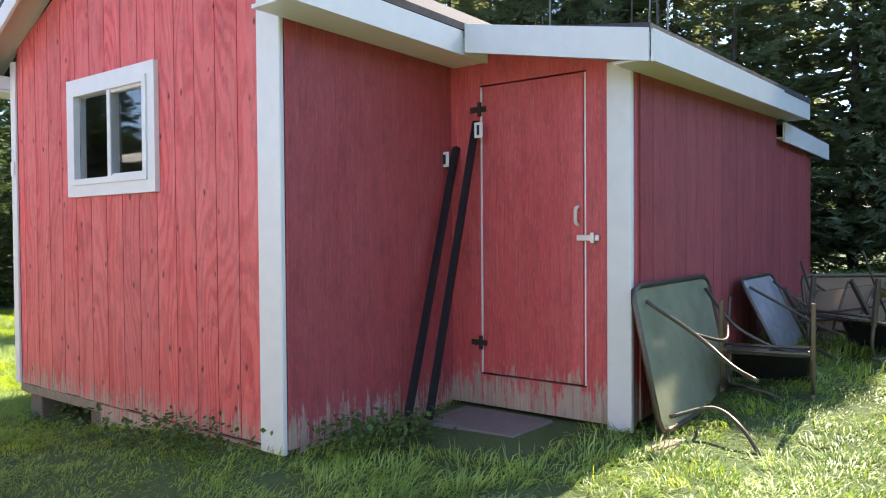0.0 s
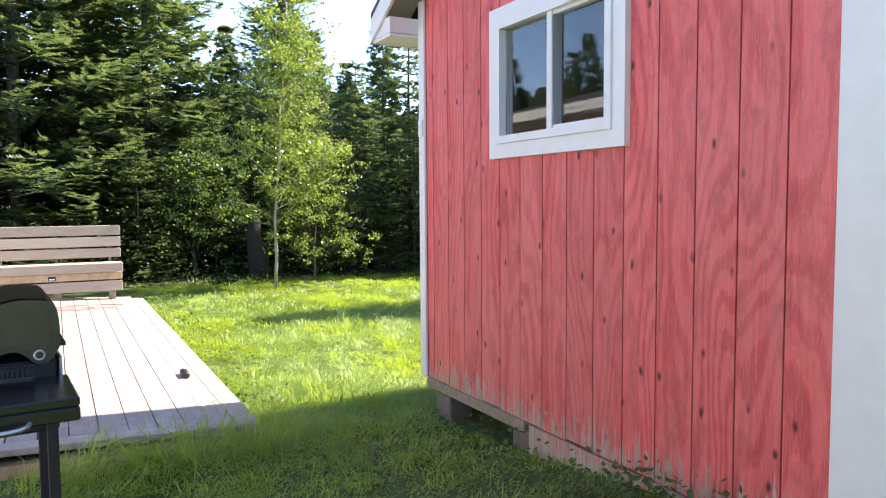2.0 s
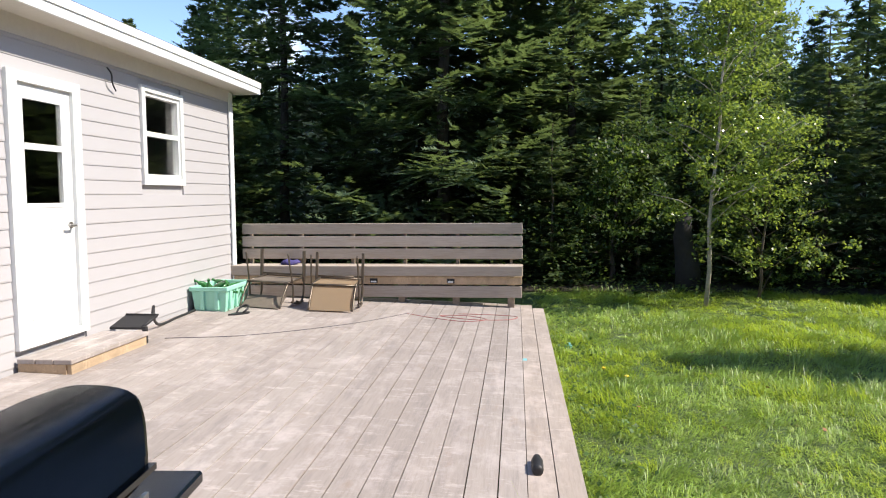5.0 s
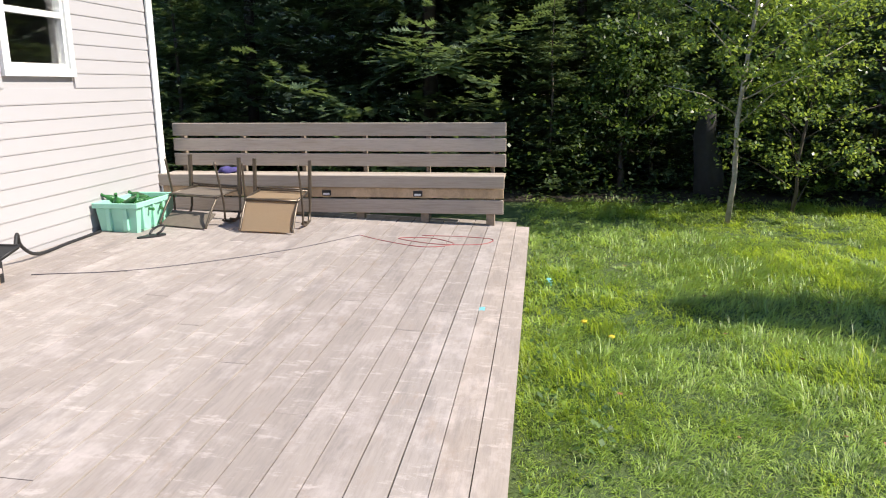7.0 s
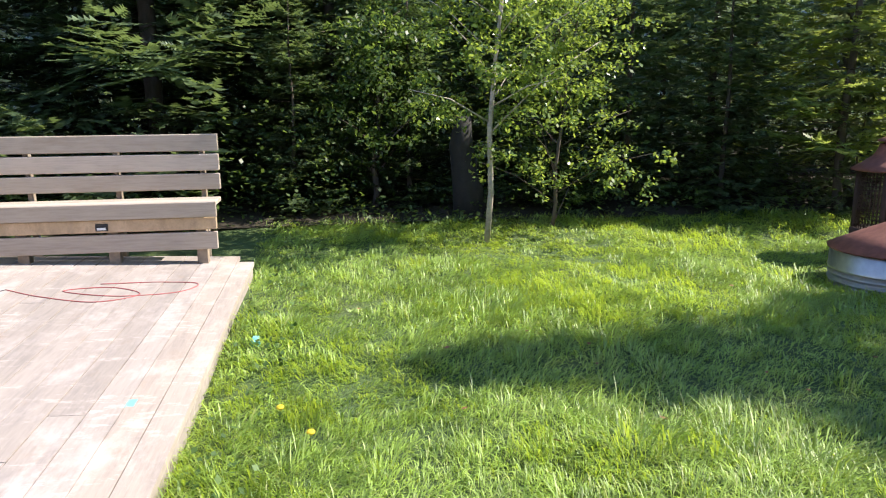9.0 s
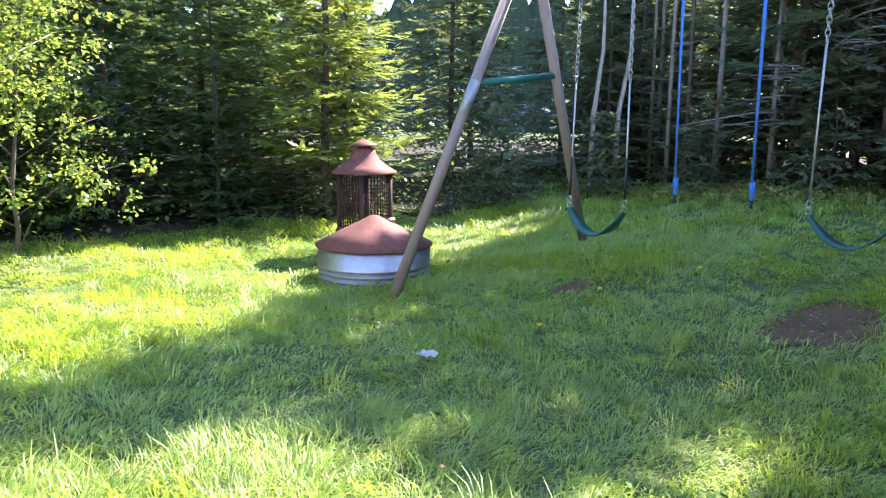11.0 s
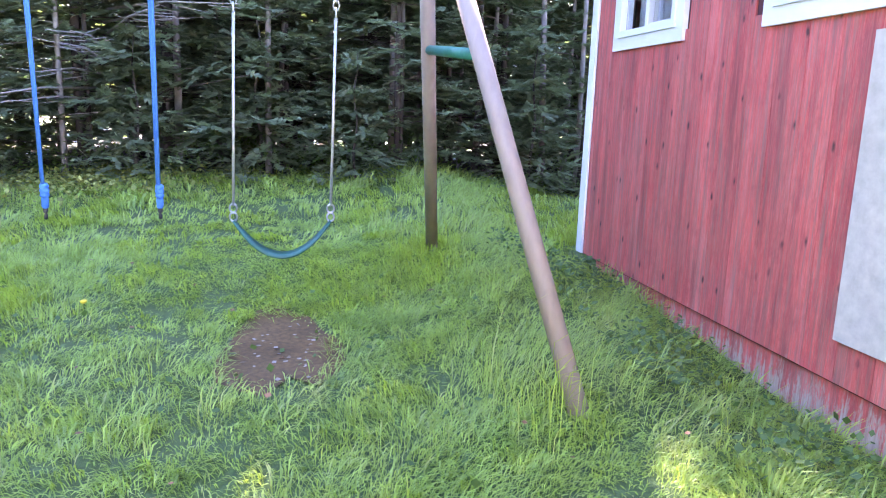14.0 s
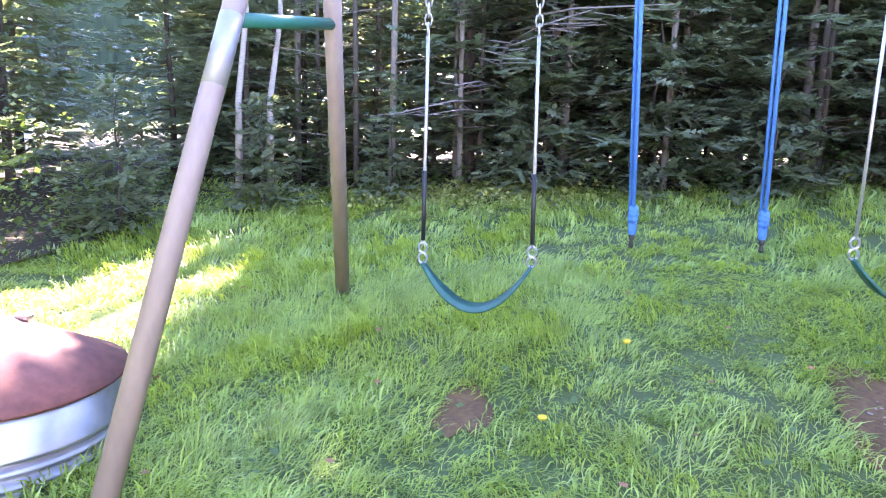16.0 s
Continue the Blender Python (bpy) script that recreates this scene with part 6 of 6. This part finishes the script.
for k in range(15):
    zz = fz + 0.31 + 0.04 * k
    tube(bm, [(fx + 0.26 * math.cos(a), fy + 0.26 * math.sin(a), zz) for a in (2 * math.pi * j / 24 for j in range(25))], 0.004, 4, cap=False)
part("mesh_screen", bm, "rust_dark", fire)
bm = bmesh.new()
lathe(bm, [(0.345, fz + 0.86), (0.35, fz + 0.875), (0.26, fz + 0.93), (0.17, fz + 1.00), (0.13, fz + 1.07), (0.115, fz + 1.12)], 32, (fx, fy))
part("roof", bm, "rust", fire)
bm = bmesh.new()
lathe(bm, [(0.08, fz + 1.11), (0.08, fz + 1.14), (0.145, fz + 1.145), (0.14, fz + 1.16), (0.05, fz + 1.20), (0.01, fz + 1.21)], 24, (fx, fy))
part("cap", bm, "rust", fire)

# ---- bare soil under the swings ----
for cx, cy, ra, rb in ((4.74, 5.80, 0.60, 0.31), (4.68, 7.62, 0.24, 0.12)):
    bm = bmesh.new()
    rows = []
    for i in range(5):
        rr = i / 4
        rows.append([bm.verts.new((cx + ra * rr * (1 + 0.18 * math.sin(3 * a + 1) + 0.12 * math.sin(7 * a)) * math.cos(a), cy + rb * rr * (1 + 0.16 * math.sin(3 * a + 1)) * math.sin(a), 0)) for a in (2 * math.pi * k / 28 for k in range(28))])
    for v in bm.verts:
        v.co.z = float(level(v.co.x, v.co.y)) + 0.012
    for r0, r1 in zip(rows[1:], rows[2:]):
        for k in range(28):
            bm.faces.new((r0[k], r0[(k + 1) % 28], r1[(k + 1) % 28], r1[k]))
    bm.faces.new(rows[1])
    bmesh.ops.delete(bm, geom=[v for v in rows[0]], context="VERTS")
    single("bare_soil", bm, "soil", "worn patch of bare soil under a swing", "soil", "worn patches", kind="structure")

# ---- weeds along the shed, fallen leaves ----
def leaf_stuff(name, pts, size, material, label, flat=False):
    n = len(pts)
    way = unit(np.stack([rng.standard_normal(n), rng.standard_normal(n), (0.1 if flat else 0.5) * rng.standard_normal(n) + (0 if flat else 0.4)], -1))
    side = unit(np.cross(way, np.array([0.05, 0.08, 1.0]) + 0.25 * rng.standard_normal((n, 3))))
    s = (size * (0.6 + 0.8 * rng.random(n)))[:, None]
    v = np.concatenate([pts, pts + way * s * 0.5 + side * s * 0.4, pts + way * s, pts + way * s * 0.5 - side * s * 0.4])
    i = np.arange(n)
    ob = new(name, arrays(name, v, np.stack([i, n + i, 2 * n + i, 3 * n + i], -1), material))
    return tagged(ob, label, name.replace("_", " "), kind="stuff")


def along(n, x0, x1, y0, y1, h):
    x, y = x0 + (x1 - x0) * rng.random(n), y0 + (y1 - y0) * rng.random(n)
    keep = np.sin(5 * x + 3 * y) + 0.8 * rng.standard_normal(n) > 0.1
    x, y = x[keep], y[keep]
    return np.stack([x, y, level(x, y) + 0.02 + h * rng.random(len(x)) ** 1.5], -1)


leaf_stuff("weeds", np.concatenate([along(1500, -0.38, -0.03, 0.0, 2.6, 0.16), along(1400, 0.1, 1.0, -0.5, -0.04, 0.16), along(3800, 3.0, 6.6, SL + 0.10, SL + 0.80, 0.13), along(1400, -1.2, -0.75, 4, 10.4, 0.06), along(1600, 2.0, 6.5, 4.2, 8.8, 0.06)]), 0.036, "weed", "low broad-leaved weeds along the shed's foot")
M["dead_leaf"] = simple("fallen_leaf_brown", (0.30, 0.14, 0.06), 0.8, 0, 60, 0.3, 0.1)
xx, yy = rng.uniform(-1, 6.5, 90), rng.uniform(3.8, 9.5, 90)
leaf_stuff("fallen_leaves", np.stack([xx, yy, level(xx, yy) + 0.08], -1), 0.036, "dead_leaf", "scattered brown fallen leaves on the lawn", True)
ux, uy = rng.normal(4.74, 0.24, 45), rng.normal(5.80, 0.13, 45)
leaf_stuff("straw_litter", np.stack([ux, uy, level(ux, uy) + 0.016], -1), 0.026, "deadwood", "pale bits of straw and leaf on the bare soil", True)
# undergrowth at the wood's edge
ux = np.concatenate([9.7 + 1.3 * np.sqrt(rng.random(3500)), rng.uniform(-8, 7, 7000), rng.uniform(10.4, 12.5, 5000), rng.uniform(6.5, 10.8, 3000)])
uy = np.concatenate([rng.uniform(1.5, 11.3, 3500), rng.uniform(12.0, 14.5, 7000), rng.uniform(-2, 11, 5000), rng.uniform(11.3, 13, 3000)])
uh = np.where(np.arange(len(ux)) < 3500, 0.45, 1.0) * np.clip(0.9 * (np.sin(1.7 * ux + 0.8 * uy) * np.sin(2.1 * uy + 0.4 * ux) + 0.75), 0.1, 1.4)
mx, my = rng.normal(9.9, 0.42, 2600), rng.normal(8.3, 1.0, 2600)
# moss and low greens, with a sunlit patch put into the bright tone
M["moss"] = leafy("moss_with_sunlit_tone", (0.10, 0.12, 0.03), (0.34, 0.36, 0.09), (0.5, 0.5, 0.1), 0.3, 0.7)
leaf_stuff("moss_bank", np.stack([mx, my, level(mx, my) + 0.05 + 0.10 * rng.random(2600)], -1), 0.05, "moss", "yellow-green mossy bank at the foot of the woods, a sunlit patch in its tone")
leaf_stuff("undergrowth", np.stack([ux, uy, level(ux, uy) + 0.03 + uh * rng.random(len(ux))], -1), 0.055, "leaf_dim", "tangled leafy undergrowth at the foot of the woods")

# ---- small fittings ----
single("cable_clip", boxes((-0.034, -0.0225, SL - 0.04, SL + 0.02, 1.78, 1.90), bevel=0.003), "white", "small white clip on the shed's corner board", "clip")
single("eave_hook", tube(bmesh.new(), arc([(HX + 0.02, 7.50, 2.56), (HX + 0.06, 7.50, 2.50), (HX + 0.05, 7.53, 2.42), (HX + 0.03, 7.62, 2.36)]), 0.008, 6), "black_matt", "small dark cable hanging under the eave", "cable")
M["dandelion"] = simple("dandelion_yellow", (0.75, 0.55, 0.03), 0.7, 0, 80, 0.2, 0.2)
flower = thing("dandelion", (0, 0, 0), "yellow dandelion flower in the lawn", "flower", "dandelions")
part("stem", tube(bmesh.new(), [(0, 0, -0.03), (0.004, 0, 0.04), (0.006, 0.003, 0.085)], 0.0025, 6), "weed", flower)
bm = bmesh.new()
lathe(bm, [(0.004, 0.082), (0.012, 0.086), (0.020, 0.094), (0.018, 0.101), (0.006, 0.103)], 12, (0.006, 0.003))
part("flower_head", bm, "dandelion", flower)
flower.location = (4.49, 7.28, float(level(4.49, 7.28)))
for x, y in ((3.5, 7.05), (-0.85, 7.4), (-0.7, 7.1), (5.3, 6.9)):
    copy_thing(flower, pose(x, y, float(level(x, y)), 6, 4, 40 * x))

# ---- far woods ----
bm = bmesh.new()
ringv = []
for k in range(1201):
    a = 2 * math.pi * k / 1200
    h = 11.0 + 2.5 * noise.noise((math.cos(a) * 9, math.sin(a) * 9, 0)) + 1.6 * noise.noise((k * 0.21, 0, 3)) + 0.9 * noise.noise((k * 0.83, 2, 3))
    ringv.append([bm.verts.new((2 + 62 * math.cos(a), 5 + 62 * math.sin(a), -1.0)), bm.verts.new((2 + 62 * math.cos(a), 5 + 62 * math.sin(a), h))])
for a, b in zip(ringv, ringv[1:]):
    bm.faces.new((a[0], b[0], b[1], a[1]))
t = Tree("distant_spruce_woods", 0.95)
v = t.coords((1.2, 1.2, 0.35))
t.colour(t.ramp(t.noise(2.2, 9, v, 0.75), [(0.35, (0.008, 0.014, 0.008)), (0.65, (0.04, 0.065, 0.03))]))
M["distant"] = t.m
single("backdrop", bm, "distant", "dark line of distant spruce woods", "backdrop", kind="structure")

# ---- grass ----
DIRT = [(4.74, 5.80, 0.58, 0.30), (4.68, 7.62, 0.22, 0.11)]


def lawn_ok(x, y):
    ok = ~((x > -0.02) & (x < SD + 0.1) & (y > -0.02) & (y < SL + 0.02))
    ok &= ~((x > LX) & (x < 7.4) & (y > LY) & (y < 0.1))
    ok &= ~((x > HX) & (x < DX1 + 0.01) & (y > DYA) & (y < 10.8)) & ~(x < HX + 0.02)
    ok &= ~((x > 0.6) & (x < 1.6) & (y > -1.17) & (y < -0.08))
    ok &= ~((x - 4.2) ** 2 + (y - 9.5) ** 2 < 0.24)
    for cx, cy, ra, rb in DIRT:
        ok &= ((x - cx) / ra) ** 2 + ((y - cy) / rb) ** 2 > 0.62 + 0.7 * rng.random(len(x)) ** 1.5
    return ok


WAVES = [(math.cos(a) * f, math.sin(a) * f, p, 1 / f**0.6) for a, f, p in zip(rng.uniform(0, 6.28, 16), np.geomspace(0.8, 9.0, 16), rng.uniform(0, 6.28, 16))]


def field(x, y, k):
    """A rolling field without a repeat, about -1 to 1."""
    return sum(w * np.sin(a * x + b * y + p + k * (i + 1)) for i, (a, b, p, w) in enumerate(WAVES)) / 3.2


def blades(x0, x1, y0, y1, density, long, wide, per=30, spread=0.075, upright=0.0):
    """Blades in tufts that lie over: neighbouring tufts share a lean, each has its own length and colour."""
    n = int((x1 - x0) * (y1 - y0) * density)
    k = max(1, n // per)
    tx, ty = x0 + (x1 - x0) * rng.random(k), y0 + (y1 - y0) * rng.random(k)
    ta = 3.0 * field(tx, ty, 0.0) + 1.1 * rng.standard_normal(k)
    tl = np.clip(0.62 + 0.40 * field(1.6 * tx, 1.6 * ty, 1.7) + 0.85 * rng.random(k) ** 2.5, 0.35, 1.8)
    te = np.clip(0.75 + 0.30 * rng.standard_normal(k) + 0.25 * field(1.3 * tx, 1.3 * ty, 4.1) + upright, 0.25, 1.40)
    own = rng.integers(0, k, n)
    r, th = spread * np.sqrt(rng.random(n)) * (0.6 + tl[own]), 6.28 * rng.random(n)
    x, y = tx[own] + r * np.cos(th), ty[own] + r * np.sin(th)
    keep = lawn_ok(x, y)
    x, y, own, r, th = x[keep], y[keep], own[keep], r[keep], th[keep]
    n = len(x)
    out = r / spread * 0.45
    a = np.arctan2(np.sin(ta[own]) + out * np.sin(th), np.cos(ta[own]) + out * np.cos(th)) + 0.30 * rng.standard_normal(n)
    size = long * tl[own] * (0.6 + 0.6 * rng.random(n))
    rise = np.clip(te[own] + 0.22 * rng.standard_normal(n), 0.15, 1.5)
    fall = rise - 0.55 - 0.5 * rng.random(n)
    w = wide * (0.7 + 0.6 * rng.random(n))
    d = np.stack([np.cos(a), np.sin(a), np.zeros(n)], -1)
    s = np.stack([-np.sin(a + 0.5), np.cos(a + 0.5), np.zeros(n)], -1) * (0.5 * w)[:, None]
    up = np.array([0, 0, 1.0])
    p = np.stack([x, y, level(x, y) - 0.005], -1)
    mid = p + d * (0.55 * size * np.cos(rise))[:, None] + up * (0.55 * size * np.sin(rise))[:, None]
    tip = mid + d * (0.50 * size * np.cos(fall))[:, None] + up * (0.50 * size * np.sin(fall))[:, None]
    v = np.concatenate([p, mid + s, mid - s, tip])
    i = np.arange(n)
    return v, np.concatenate([np.stack([i, n + i, 2 * n + i], -1), np.stack([n + i, 3 * n + i, 2 * n + i], -1)])


lots = [blades(-1.3, 3.4, 3.3, 7.4, 7200, 0.095, 0.0055, 22, 0.055), blades(3.4, 7.0, 3.3, 9.0, 4700, 0.11, 0.0065, 22, 0.06), blades(-2.6, 0.1, -3.4, 3.3, 4200, 0.085, 0.006, 22, 0.055),
        blades(-1.3, 3.4, 7.4, 12.6, 4200, 0.10, 0.0075, 22, 0.06), blades(3.4, 7.2, 9.0, 12.4, 3000, 0.115, 0.009, 26, 0.07), blades(7.0, 10.8, 2.0, 11.8, 1400, 0.14, 0.012, 26, 0.075, 0.3),
        blades(0.1, 5.2, -4.6, 0.0, 2300, 0.10, 0.0075, 22, 0.06), blades(5.2, 11.0, -5.0, 0.0, 700, 0.13, 0.013), blades(-5.3, -2.6, -3.4, 3.3, 600, 0.12, 0.009),
        blades(-1.3, 7.0, 3.3, 11.0, 260, 0.17, 0.006, 30, 0.06, 0.35), blades(-2.6, -1.15, 2.95, 3.27, 2600, 0.36, 0.006, 16, 0.085, 0.25),
        blades(3.3, 4.05, 4.1, 4.85, 420, 0.40, 0.005, 9, 0.085, 0.5), blades(6.2, 6.9, 4.3, 5.0, 260, 0.30, 0.006, 9, 0.085, 0.5)]
at, V, F = 0, [], []
for v, f in lots:
    V.append(v)
    F.append(f + at)
    at += len(v)
grass = new("lawn_grass", arrays("lawn_grass", np.concatenate(V), np.concatenate(F), "grass"))
tagged(grass, "long uncut lawn grass lying in swirls", "grass", kind="stuff")

# ---- deck boards, last ----
me = unit_board("plank", (1.0, 1.0, 0.04), 0.004, "deck")
newer = unit_board("plank", (1.0, 1.0, 0.04), 0.004, "deck_new")
edges = [DX1, -1.397, -1.545, -1.692, -1.857]
while edges[-1] - 0.166 > HX:
    edges.append(edges[-1] - 0.166)
for k, (x1, x0) in enumerate(zip(edges, edges[1:])):
    gap = 0.006 * rng.random() + (0.0035 if x0 > -3.0 else 0.0025)
    if k == 1:
        gap = 0.002
    x, wide = (x0 + x1) / 2, x1 - x0 - gap
    end = 10.48 if k == 0 else DYB
    joint = 4.6 + 4.8 * ((k * 0.37) % 1.0) if k > 3 else 7.05 + 0.28 * (k % 2) if k == 3 else 99
    start = DYA if k == 0 else DYA + 0.152
    for a, b in ((start, min(end, joint - 0.002)), (joint + 0.002, end)):
        if b > a:
            piece("plank", newer if k < 2 else me, deck, (x, (a + b) / 2, deck_z(x) - 0.02 + 0.002 * rng.random()), (wide, b - a, 1), (0, math.atan(FALL), 0))
border = part("plank", boxes((edges[-1], -1.40, -0.073, 0.073, -0.04, 0.0), bevel=0.004), "deck", deck, "border plank across the deck's front")
for v in border.data.vertices:
    v.co.z += FALL * (-1.25 - (v.co.x + deck.location.x))
border.data.transform(Matrix.Translation((0, DYA + 0.074, DZ)))
